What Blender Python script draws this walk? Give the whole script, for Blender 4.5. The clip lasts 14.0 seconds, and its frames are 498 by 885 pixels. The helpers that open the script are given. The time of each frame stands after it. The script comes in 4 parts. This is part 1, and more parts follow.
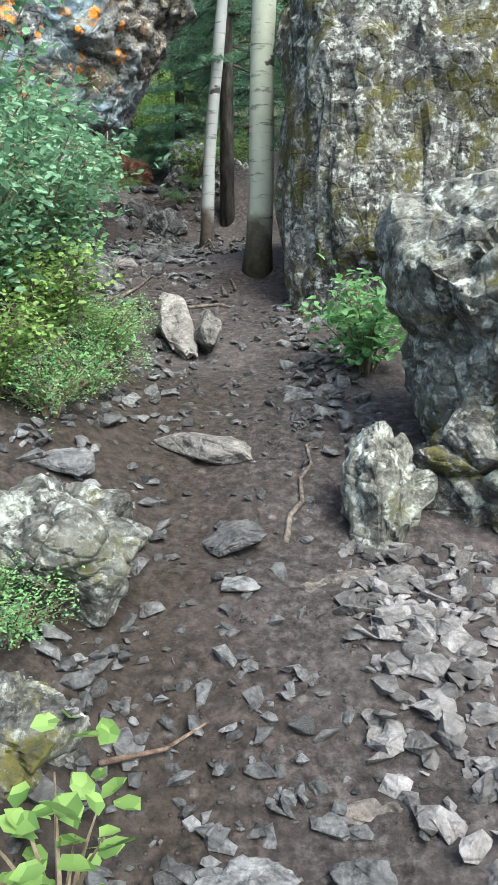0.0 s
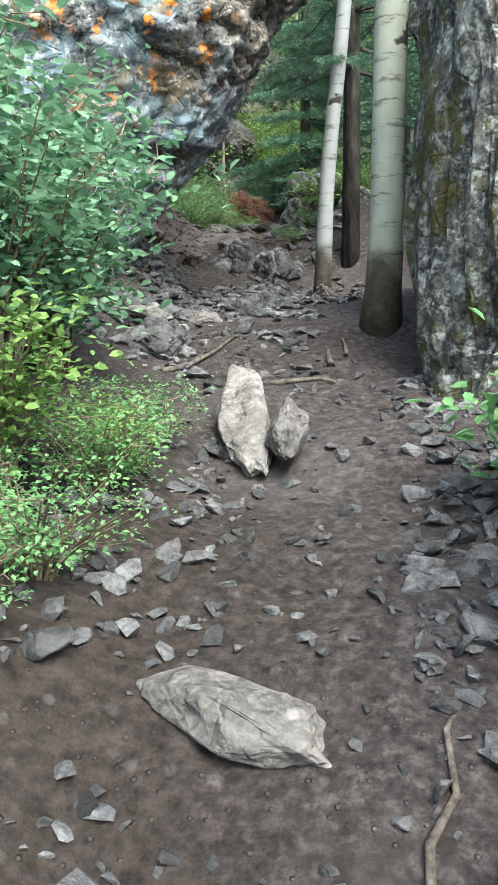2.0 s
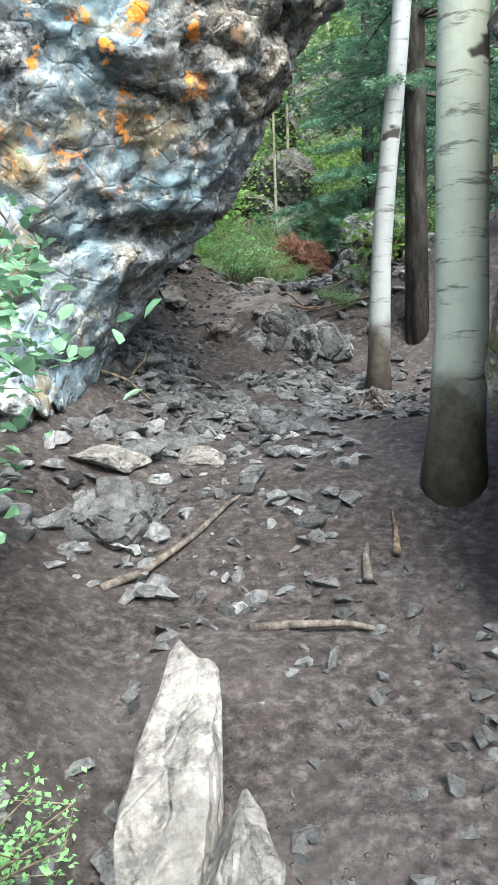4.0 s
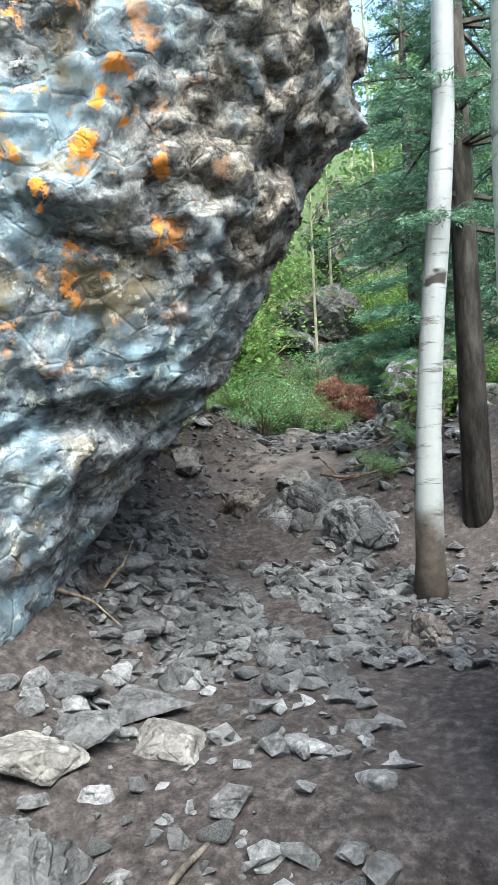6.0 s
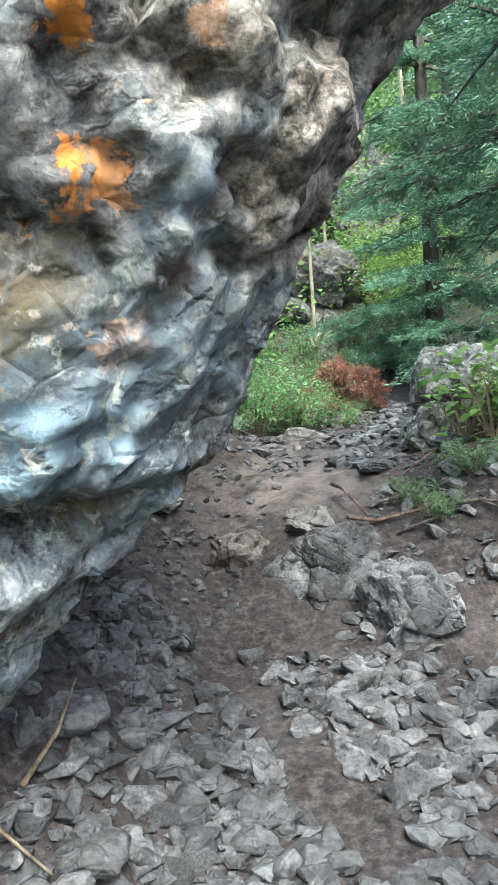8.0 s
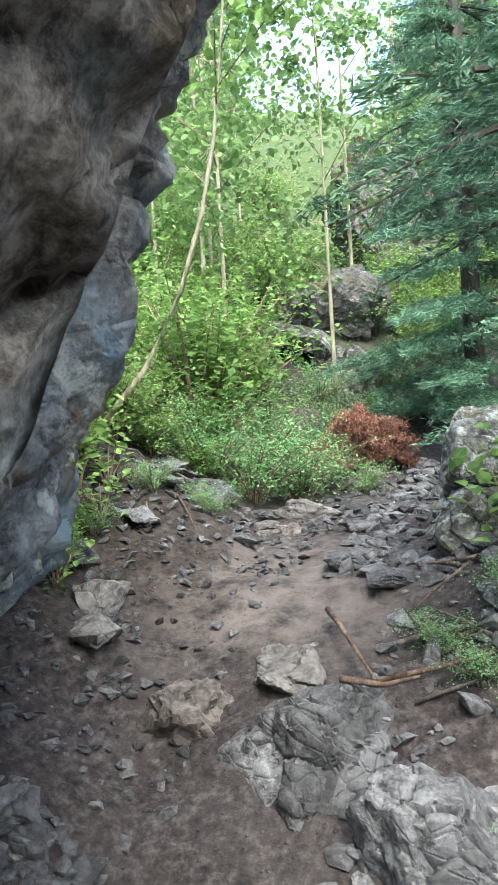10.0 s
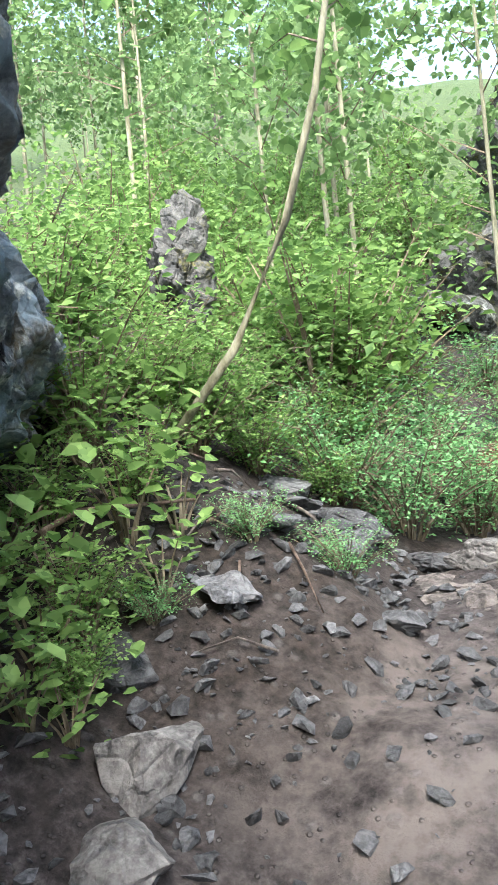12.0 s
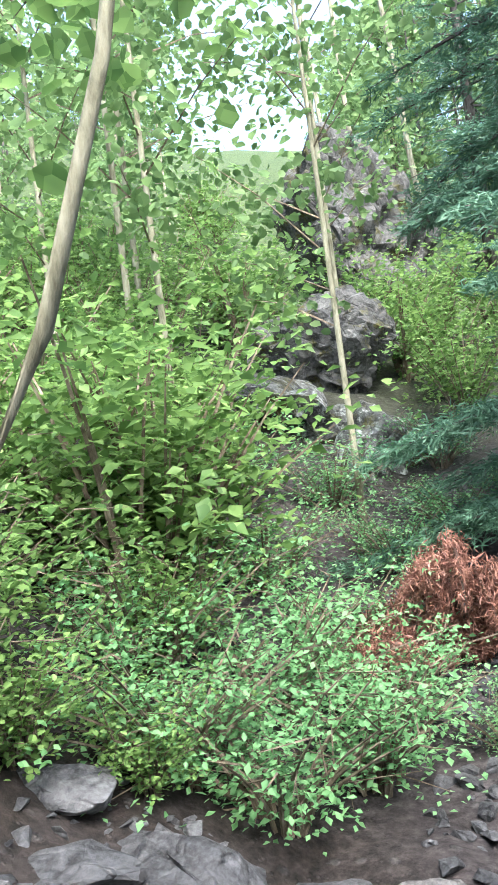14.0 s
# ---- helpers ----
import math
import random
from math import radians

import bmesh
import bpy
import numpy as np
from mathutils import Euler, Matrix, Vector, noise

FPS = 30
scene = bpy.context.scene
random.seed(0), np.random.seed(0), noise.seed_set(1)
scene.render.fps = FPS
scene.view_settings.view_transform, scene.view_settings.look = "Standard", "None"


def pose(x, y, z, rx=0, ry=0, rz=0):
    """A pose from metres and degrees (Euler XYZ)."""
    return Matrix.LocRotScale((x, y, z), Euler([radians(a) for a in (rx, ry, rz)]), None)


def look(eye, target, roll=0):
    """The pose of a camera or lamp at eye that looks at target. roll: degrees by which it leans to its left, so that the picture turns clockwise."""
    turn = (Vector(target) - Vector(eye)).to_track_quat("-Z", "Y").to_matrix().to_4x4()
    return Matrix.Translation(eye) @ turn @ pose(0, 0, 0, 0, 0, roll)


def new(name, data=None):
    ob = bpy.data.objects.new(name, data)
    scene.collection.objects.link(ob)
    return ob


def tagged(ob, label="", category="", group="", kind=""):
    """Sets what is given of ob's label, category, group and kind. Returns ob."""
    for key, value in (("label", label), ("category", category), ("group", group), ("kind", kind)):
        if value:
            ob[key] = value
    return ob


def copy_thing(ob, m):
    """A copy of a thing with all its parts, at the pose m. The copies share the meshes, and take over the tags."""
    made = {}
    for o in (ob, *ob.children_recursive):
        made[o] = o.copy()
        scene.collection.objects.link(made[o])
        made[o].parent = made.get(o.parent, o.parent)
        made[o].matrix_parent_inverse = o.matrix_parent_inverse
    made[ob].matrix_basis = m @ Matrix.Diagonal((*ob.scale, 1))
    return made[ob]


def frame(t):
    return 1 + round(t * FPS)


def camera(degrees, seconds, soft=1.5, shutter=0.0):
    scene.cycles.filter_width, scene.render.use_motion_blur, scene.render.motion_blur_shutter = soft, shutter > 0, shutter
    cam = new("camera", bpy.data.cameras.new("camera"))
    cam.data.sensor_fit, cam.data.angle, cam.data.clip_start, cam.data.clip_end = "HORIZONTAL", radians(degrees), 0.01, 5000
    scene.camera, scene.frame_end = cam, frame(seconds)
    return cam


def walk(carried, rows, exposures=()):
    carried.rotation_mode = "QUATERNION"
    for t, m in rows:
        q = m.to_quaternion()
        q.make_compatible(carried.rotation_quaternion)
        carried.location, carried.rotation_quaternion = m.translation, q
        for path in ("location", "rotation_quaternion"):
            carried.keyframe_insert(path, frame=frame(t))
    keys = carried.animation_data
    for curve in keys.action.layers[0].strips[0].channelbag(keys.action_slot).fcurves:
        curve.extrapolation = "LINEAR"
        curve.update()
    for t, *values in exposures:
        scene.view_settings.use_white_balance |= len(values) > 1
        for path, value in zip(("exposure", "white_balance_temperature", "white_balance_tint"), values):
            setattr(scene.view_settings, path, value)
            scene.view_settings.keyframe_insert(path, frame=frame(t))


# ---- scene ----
cam = camera(36.8, 14.0)
METRES, EYE, TILT, LEAN, TURN = 10.0, 1.5, -12.0, 0.0, 0.0
ROWS = [
    (0.0, 0.0, 0.0, 0.0, -0.0, 0.0, -0.0),
    (0.5, 0.0043, 0.0405, 0.0104, 1.71, 1.19, 0.0),
    (1.0, 0.014, 0.0775, 0.0207, 5.84, 3.7, -1.14),
    (1.5, 0.0146, 0.1185, 0.0313, 10.78, 3.8, -3.47),
    (2.0, 0.0123, 0.1614, 0.0451, 10.51, 2.99, -1.49),
    (4.5, 0.0138, 0.3261, 0.15, 17.26, 5.19, -1.6),
    (5.0, 0.0131, 0.3459, 0.1667, 16.73, 12.35, -2.08),
    (5.5, 0.0149, 0.3688, 0.1794, 17.94, 15.13, -1.42),
    (6.0, 0.0068, 0.3964, 0.1856, 20.98, 13.09, -1.84),
    (6.5, -0.0078, 0.425, 0.1996, 23.43, 11.45, -2.92),
    (7.0, -0.0169, 0.4622, 0.2145, 24.8, 9.67, -1.33),
    (7.5, -0.0287, 0.488, 0.2272, 24.2, 8.32, 0.19),
    (8.0, -0.0447, 0.5051, 0.2488, 19.83, 9.75, -0.32),
    (10.5, -0.057, 0.6383, 0.3058, 24.51, 11.49, -2.66),
    (11.0, -0.0681, 0.6673, 0.3133, 28.0, 11.12, -5.51),
    (11.5, -0.0901, 0.6951, 0.3221, 31.3, 10.94, -4.23),
    (12.0, -0.1134, 0.7355, 0.3348, 33.17, 10.44, -1.24),
    (12.5, -0.1371, 0.768, 0.3479, 32.6, 9.42, 0.17),
    (13.0, -0.1647, 0.7976, 0.3648, 23.7, 9.73, 3.93),
    (13.5, -0.1709, 0.8224, 0.3762, 16.69, 9.73, 4.11),
    (14.0, -0.17, 0.8417, 0.4058, 18.91, 14.21, 3.67),
]
walk(cam, [(t, pose(0, 0, EYE, TILT, LEAN, TURN) @ pose(METRES * x, METRES * y, METRES * z, 90 + pitch, roll, yaw)) for t, x, y, z, yaw, pitch, roll in ROWS],
     [(0.0, 2.2, 6400, 0), (2.0, 2.4, 6400, 0), (5.0, 2.75, 6200, 0), (5.5, 2.65, 6200, 0), (6.5, 2.8, 6150, 0), (8.2, 3.05, 6150, 0), (10.5, 3.1, 6350, 4), (12.0, 3.15, 6250, 6), (13.5, 3.1, 6100, 9), (14.0, 3.15, 6050, 9)])

# ---- world, sun, exposure ----
world = bpy.data.worlds.new("overcast_sky")
scene.world = world
world.use_nodes = True
wn, wl = world.node_tree.nodes, world.node_tree.links
sky = wn.new("ShaderNodeTexSky")
sky.sky_type = "NISHITA"
sky.sun_disc = False
sky.sun_elevation, sky.sun_rotation = radians(54), radians(143)
sky.air_density, sky.dust_density, sky.ozone_density = 1.0, 4.0, 0.6
wl.new(sky.outputs["Color"], wn["Background"].inputs["Color"])
wn["Background"].inputs["Strength"].default_value = 0.13
sun_data = bpy.data.lights.new("sun", "SUN")
sun_data.energy, sun_data.angle, sun_data.color = 1.4, radians(30), (1.0, 0.97, 0.92)
sun = new("sun", sun_data)
sun.matrix_world = look((0, 0, 30), (-6.6, 8.8, 15.0))


# ---- materials ----
def mat_base(name, rough=0.9):
    m = bpy.data.materials.new(name)
    m.use_nodes = True
    nt = m.node_tree
    b = nt.nodes["Principled BSDF"]
    b.inputs["Roughness"].default_value = rough
    b.inputs["Specular IOR Level"].default_value = 0.25
    return m, nt, b


def coords(nt):
    return nt.nodes.new("ShaderNodeTexCoord").outputs["Object"]


def tex_noise(nt, co, scale, detail=6, rough=0.6, stretch=None):
    if stretch:
        mp = nt.nodes.new("ShaderNodeMapping")
        mp.inputs["Scale"].default_value = stretch
        nt.links.new(co, mp.inputs["Vector"])
        co = mp.outputs["Vector"]
    n = nt.nodes.new("ShaderNodeTexNoise")
    n.inputs["Scale"].default_value, n.inputs["Detail"].default_value, n.inputs["Roughness"].default_value = scale, detail, rough
    nt.links.new(co, n.inputs["Vector"])
    return n.outputs["Fac"]


def tex_cells(nt, co, scale, feature="F1"):
    n = nt.nodes.new("ShaderNodeTexVoronoi")
    n.feature = feature
    n.inputs["Scale"].default_value = scale
    nt.links.new(co, n.inputs["Vector"])
    return n


def ramp(nt, fac, stops):
    r = nt.nodes.new("ShaderNodeValToRGB")
    while len(r.color_ramp.elements) < len(stops):
        r.color_ramp.elements.new(0.5)
    for e, (p, c) in zip(r.color_ramp.elements, stops):
        e.position, e.color = p, (*c, 1) if len(c) == 3 else (c[0], c[0], c[0], 1)
    nt.links.new(fac, r.inputs["Fac"])
    return r.outputs["Color"]


def blend(nt, fac, a, b, kind="MIX"):
    n = nt.nodes.new("ShaderNodeMix")
    n.data_type, n.blend_type = "RGBA", kind
    for sock, v in ((n.inputs[0], fac), (n.inputs[6], a), (n.inputs[7], b)):
        if isinstance(v, bpy.types.NodeSocket):
            nt.links.new(v, sock)
        elif isinstance(v, tuple):
            sock.default_value = (*v, 1)
        else:
            sock.default_value = v
    return n.outputs[2]


def calc(nt, op, a, b=0.0):
    n = nt.nodes.new("ShaderNodeMath")
    n.operation = op
    n.use_clamp = op in ("MULTIPLY", "ADD")
    for sock, v in zip(n.inputs, (a, b)):
        if isinstance(v, bpy.types.NodeSocket):
            nt.links.new(v, sock)
        else:
            sock.default_value = v
    return n.outputs[0]


def bump(nt, b, height, strength, distance):
    n = nt.nodes.new("ShaderNodeBump")
    n.inputs["Strength"].default_value, n.inputs["Distance"].default_value = strength, distance
    nt.links.new(height, n.inputs["Height"])
    nt.links.new(n.outputs["Normal"], b.inputs["Normal"])


def rand(nt):
    return nt.nodes.new("ShaderNodeObjectInfo").outputs["Random"]


def zone(nt, co, centre, inner, outer):
    """1 within inner metres of centre, 0 past outer."""
    near = nt.nodes.new("ShaderNodeVectorMath")
    near.operation = "DISTANCE"
    near.inputs[1].default_value = centre
    nt.links.new(co, near.inputs[0])
    return ramp(nt, near.outputs["Value"], [(inner, (1,)), (outer, (0,))])


def mat_dirt():
    m, nt, b = mat_base("trail_dirt", 0.95)
    co = coords(nt)
    fine = tex_noise(nt, co, 26, 8, 0.72)
    big = tex_noise(nt, co, 1.7, 4, 0.55)
    mid = tex_noise(nt, co, 7, 5, 0.65)
    col = ramp(nt, fine, [(0.34, (0.008, 0.0065, 0.0065)), (0.5, (0.033, 0.028, 0.028)), (0.7, (0.1, 0.087, 0.086))])
    dust = ramp(nt, big, [(0.48, (0,)), (0.68, (1,))])
    col = blend(nt, calc(nt, "MULTIPLY", dust, 0.32), col, (0.09, 0.079, 0.08))
    damp = ramp(nt, mid, [(0.52, (0,)), (0.66, (1,))])
    col = blend(nt, calc(nt, "MULTIPLY", damp, 0.5), col, (0.026, 0.02, 0.018))
    packed = zone(nt, co, (-1.62, 9.55, 2.55), 0.35, 0.8)
    col = blend(nt, calc(nt, "MULTIPLY", packed, ramp(nt, mid, [(0.35, (0,)), (0.6, (0.85,))])), col, (0.155, 0.133, 0.122))
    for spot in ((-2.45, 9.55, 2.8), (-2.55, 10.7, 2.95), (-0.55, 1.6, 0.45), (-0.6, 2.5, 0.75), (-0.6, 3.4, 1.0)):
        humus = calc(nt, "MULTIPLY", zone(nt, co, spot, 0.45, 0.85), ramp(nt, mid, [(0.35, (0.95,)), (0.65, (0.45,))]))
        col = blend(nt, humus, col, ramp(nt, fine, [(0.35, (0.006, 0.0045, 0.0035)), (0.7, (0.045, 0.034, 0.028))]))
    sep = nt.nodes.new("ShaderNodeSeparateXYZ")
    nt.links.new(co, sep.inputs[0])
    far = ramp(nt, calc(nt, "MULTIPLY", sep.outputs["Y"], 0.01), [(0.13, (0,)), (0.2, (1,))])
    col = blend(nt, far, col, ramp(nt, mid, [(0.35, (0.02, 0.035, 0.012)), (0.65, (0.06, 0.085, 0.028))]))
    peb = tex_cells(nt, co, 60)
    pick = ramp(nt, tex_cells(nt, co, 60).outputs["Color"], [(0.78, (0,)), (0.82, (1,))])
    shape = ramp(nt, peb.outputs["Distance"], [(0.25, (1,)), (0.4, (0,))])
    col = blend(nt, calc(nt, "MULTIPLY", calc(nt, "MULTIPLY", pick, shape), 0.12), col, (0.2, 0.18, 0.175))
    lump = tex_cells(nt, co, 19)
    some = ramp(nt, lump.outputs["Color"], [(0.7, (0,)), (0.74, (1,))])
    knob = calc(nt, "MULTIPLY", some, ramp(nt, lump.outputs["Distance"], [(0.2, (1,)), (0.36, (0,))]))
    col = blend(nt, calc(nt, "MULTIPLY", knob, 0.35), col, ramp(nt, fine, [(0.4, (0.05, 0.047, 0.047)), (0.65, (0.16, 0.15, 0.148))]))
    nt.links.new(col, b.inputs["Base Color"])
    h = calc(nt, "ADD", calc(nt, "MULTIPLY", calc(nt, "ADD", calc(nt, "MULTIPLY", fine, 0.7), calc(nt, "MULTIPLY", knob, 0.3)), 0.6), calc(nt, "MULTIPLY", calc(nt, "MULTIPLY", pick, shape), 0.4))
    bump(nt, b, h, 1.0, 0.04)
    return m


def mat_rock(name, dark, base, pale, lichen=0.3, moss=0.0, orange=None, blue=0.0, vary=0.25, scale=1.0):
    """Weathered stone: three tones of grain, cracks, pale crust lichen, moss in the hollows, orange lichen in one stretch of the face."""
    m, nt, b = mat_base(name, 0.88)
    co = coords(nt)
    fine = tex_noise(nt, co, 34 * scale, 9, 0.75)
    mid = tex_noise(nt, co, 6 * scale, 6, 0.68)
    big = tex_noise(nt, co, 1.6 * scale, 4, 0.6)
    mixf = calc(nt, "ADD", calc(nt, "MULTIPLY", fine, 0.5), calc(nt, "MULTIPLY", mid, 0.5))
    col = ramp(nt, mixf, [(0.41, dark), (0.5, base), (0.585, pale)])
    col = blend(nt, ramp(nt, big, [(0.45, (0,)), (0.65, (0.55,))]), col, tuple(0.5 * (u + v) for u, v in zip(dark, base)))
    if blue:
        tint = ramp(nt, tex_noise(nt, co, 2.6, 5, 0.6), [(0.46, (0,)), (0.6, (1,))])
        col = blend(nt, calc(nt, "MULTIPLY", tint, blue), col, (0.23, 0.33, 0.4))
        rust = ramp(nt, tex_noise(nt, co, 3.7, 5, 0.65), [(0.53, (0,)), (0.64, (1,))])
        col = blend(nt, calc(nt, "MULTIPLY", rust, 0.75), col, (0.2, 0.15, 0.075))
    bend = nt.nodes.new("ShaderNodeVectorMath")
    bend.operation = "MULTIPLY_ADD"
    sway = nt.nodes.new("ShaderNodeTexNoise")
    sway.inputs["Scale"].default_value, sway.inputs["Detail"].default_value = 9.0 * scale, 4
    nt.links.new(co, sway.inputs["Vector"])
    nt.links.new(sway.outputs["Color"], bend.inputs[0])
    bend.inputs[1].default_value = (0.09 / scale,) * 3
    nt.links.new(co, bend.inputs[2])
    coarse = calc(nt, "MULTIPLY", tex_cells(nt, bend.outputs[0], 8 * scale).outputs["Color"], 1.0)
    small = calc(nt, "MULTIPLY", tex_cells(nt, bend.outputs[0], 24 * scale).outputs["Color"], 1.0)
    pieces = calc(nt, "ADD", calc(nt, "MULTIPLY", coarse, 0.6), calc(nt, "MULTIPLY", small, 0.4))
    col = blend(nt, 1.0, col, ramp(nt, pieces, [(0.2, (0.62,)), (0.8, (1.0,))]), "MULTIPLY")
    if lichen:
        spots = ramp(nt, tex_noise(nt, co, 15 * scale, 7, 0.7), [(0.57 - 0.1 * lichen, (0,)), (0.63, (1,))])
        col = blend(nt, calc(nt, "MULTIPLY", spots, 0.85), col, (0.44, 0.47, 0.44))
    if moss:
        where = ramp(nt, tex_noise(nt, co, 4.2, 7, 0.75), [(0.6 - 0.12 * moss, (0,)), (0.68 - 0.1 * moss, (1,))])
        tone = ramp(nt, fine, [(0.35, (0.026, 0.025, 0.01)), (0.65, (0.1, 0.095, 0.028))])
        col = blend(nt, where, col, tone)
    if orange:
        grit = ramp(nt, tex_noise(nt, co, 17, 8, 0.78), [(0.4, (0.02, 0.017, 0.015)), (0.5, (0.13, 0.112, 0.094)), (0.6, (0.31, 0.282, 0.25))])
        edge = calc(nt, "MULTIPLY", zone(nt, co, (-0.62, 6.95, 3.7), 0.55, 1.1), ramp(nt, mid, [(0.35, (0.35,)), (0.55, (1,))]))
        col = blend(nt, edge, col, grit)
        spots = ramp(nt, tex_noise(nt, co, 7.5, 6, 0.65), [(0.565, (0,)), (0.61, (1,))])
        col = blend(nt, calc(nt, "MULTIPLY", spots, zone(nt, co, orange, 0.45, 0.75)), col, (0.55, 0.2, 0.03))
    if blue:
        bent = nt.nodes.new("ShaderNodeVectorMath")
        bent.operation = "ADD"
        wob = nt.nodes.new("ShaderNodeTexNoise")
        wob.inputs["Scale"].default_value = 3.0
        nt.links.new(co, wob.inputs["Vector"])
        nt.links.new(co, bent.inputs[0])
        nt.links.new(wob.outputs["Color"], bent.inputs[1])
        for size_, width_ in ((2.6, 0.03),):
            gap = ramp(nt, tex_cells(nt, bent.outputs[0], size_, "DISTANCE_TO_EDGE").outputs["Distance"], [(0.0, (0.3,)), (width_, (0,))])
            gap = calc(nt, "MULTIPLY", gap, ramp(nt, mid, [(0.42, (0,)), (0.55, (1,))]))
            col = blend(nt, gap, col, (0.02, 0.019, 0.018))
    if name in ("grey_stone", "light_grey_stone"):
        each = ramp(nt, nt.nodes.new("ShaderNodeNewGeometry").outputs["Random Per Island"], [(0.0, (0.55,)), (0.6, (0.9,)), (1.0, (1.25,))])
        col = blend(nt, 1.0, col, each, "MULTIPLY")
    tone = ramp(nt, rand(nt), [(0.0, (1 - vary,)), (1.0, (1.0,))])
    col = blend(nt, 1.0, col, tone, "MULTIPLY")
    nt.links.new(col, b.inputs["Base Color"])
    crack = ramp(nt, tex_cells(nt, co, 7 * scale, "DISTANCE_TO_EDGE").outputs["Distance"], [(0.0, (0,)), (0.06, (1,))])
    pits = ramp(nt, tex_noise(nt, co, 11 * scale, 4, 0.5), [(0.36, (0,)), (0.46, (1,))])
    h = calc(nt, "ADD", calc(nt, "ADD", calc(nt, "MULTIPLY", mixf, 0.4), calc(nt, "MULTIPLY", pieces, 0.45)), calc(nt, "ADD", calc(nt, "MULTIPLY", crack, 0.1), calc(nt, "MULTIPLY", pits, 0.2)))
    bump(nt, b, h, 1.0, 0.05 / scale)
    return m


def mat_leaf(name, dark, light, through_light=0.35, scale=30):
    m, nt, b = mat_base(name, 0.5)
    co = coords(nt)
    cell = tex_cells(nt, co, scale).outputs["Color"]
    col = ramp(nt, cell, [(0.15, dark), (0.85, light)])
    big = tex_noise(nt, co, 1.5, 3)
    col = blend(nt, calc(nt, "MULTIPLY", big, 0.35), col, tuple(0.6 * v for v in light))
    nt.links.new(col, b.inputs["Base Color"])
    t = nt.nodes.new("ShaderNodeBsdfTranslucent")
    nt.links.new(col, t.inputs["Color"])
    mix = nt.nodes.new("ShaderNodeMixShader")
    mix.inputs[0].default_value = through_light
    nt.links.new(b.outputs[0], mix.inputs[1])
    nt.links.new(t.outputs[0], mix.inputs[2])
    nt.links.new(mix.outputs[0], nt.nodes["Material Output"].inputs["Surface"])
    return m


def mat_bark(name, a, b_, c, scale=14, stretch=(1, 1, 0.25)):
    m, nt, b = mat_base(name, 0.9)
    co = coords(nt)
    f = tex_noise(nt, co, scale, 8, 0.7, stretch)
    nt.links.new(ramp(nt, f, [(0.35, a), (0.5, b_), (0.66, c)]), b.inputs["Base Color"])
    bump(nt, b, f, 0.8, 0.015)
    return m


def mat_aspen(name, skin, foot):
    """Pale aspen bark: thin dark scars across the trunk, black knots, a dark rough foot."""
    m, nt, b = mat_base(name, 0.75)
    co = coords(nt)
    soft = tex_noise(nt, co, 4, 5, 0.6)
    col = ramp(nt, soft, [(0.35, tuple(0.78 * v for v in skin)), (0.65, skin)])
    scars = ramp(nt, tex_noise(nt, co, 3.2, 7, 0.72, (1.2, 1.2, 7)), [(0.56, (0,)), (0.63, (1,))])
    knots = ramp(nt, tex_noise(nt, co, 2.4, 3, 0.5, (1.6, 1.6, 2.4)), [(0.66, (0,)), (0.7, (1,))])
    col = blend(nt, knots, col, (0.025, 0.022, 0.02))
    col = blend(nt, calc(nt, "MULTIPLY", scars, 0.8), col, (0.05, 0.045, 0.04))
    sep = nt.nodes.new("ShaderNodeSeparateXYZ")
    nt.links.new(co, sep.inputs[0])
    low = calc(nt, "ADD", sep.outputs["Z"], calc(nt, "MULTIPLY", soft, 0.5))
    rough_foot = ramp(nt, low, [(0.5, (1,)), (0.68, (0,))])
    col = blend(nt, rough_foot, col, ramp(nt, tex_noise(nt, co, 18, 7, 0.7), [(0.35, foot), (0.7, tuple(3 * v for v in foot))]))
    nt.links.new(col, b.inputs["Base Color"])
    bump(nt, b, tex_noise(nt, co, 20, 6, 0.7), 0.5, 0.01)
    return m


DIRT = mat_dirt()
CLIFF = mat_rock("cliff_stone", (0.02, 0.02, 0.023), (0.175, 0.186, 0.2), (0.34, 0.36, 0.378), 0.25, 0.0, (-1.25, 6.0, 3.35), 0.8, 0.0)
MOSSY = mat_rock("mossy_stone", (0.015, 0.015, 0.015), (0.085, 0.085, 0.082), (0.26, 0.265, 0.25), 0.6, 0.95)
PALE = mat_rock("pale_lichen_stone", (0.035, 0.035, 0.032), (0.14, 0.144, 0.132), (0.28, 0.288, 0.262), 0.5, 0.35)
GREY = mat_rock("grey_stone", (0.07, 0.07, 0.074), (0.155, 0.157, 0.166), (0.26, 0.263, 0.275), 0.0, 0.0, None, 0.0, 0.5, 1.6)
CRAG = mat_rock("crag_stone", (0.03, 0.03, 0.03), (0.11, 0.11, 0.105), (0.19, 0.19, 0.18), 0.0, 0.6)
LIGHT = mat_rock("light_grey_stone", (0.13, 0.124, 0.128), (0.245, 0.234, 0.238), (0.37, 0.355, 0.36), 0.0, 0.0, None, 0.0, 0.45, 1.6)
SLAB = mat_rock("pale_slab_stone", (0.09, 0.085, 0.082), (0.19, 0.18, 0.174), (0.31, 0.296, 0.285), 0.0, 0.0, None, 0.0, 0.3, 1.4)
TAN = mat_rock("tan_bedrock", (0.06, 0.052, 0.048), (0.145, 0.127, 0.118), (0.26, 0.23, 0.214), 0.0, 0.0)
LEAF_BUSH = mat_leaf("bush_leaf", (0.06, 0.145, 0.085), (0.23, 0.4, 0.245), 0.4)
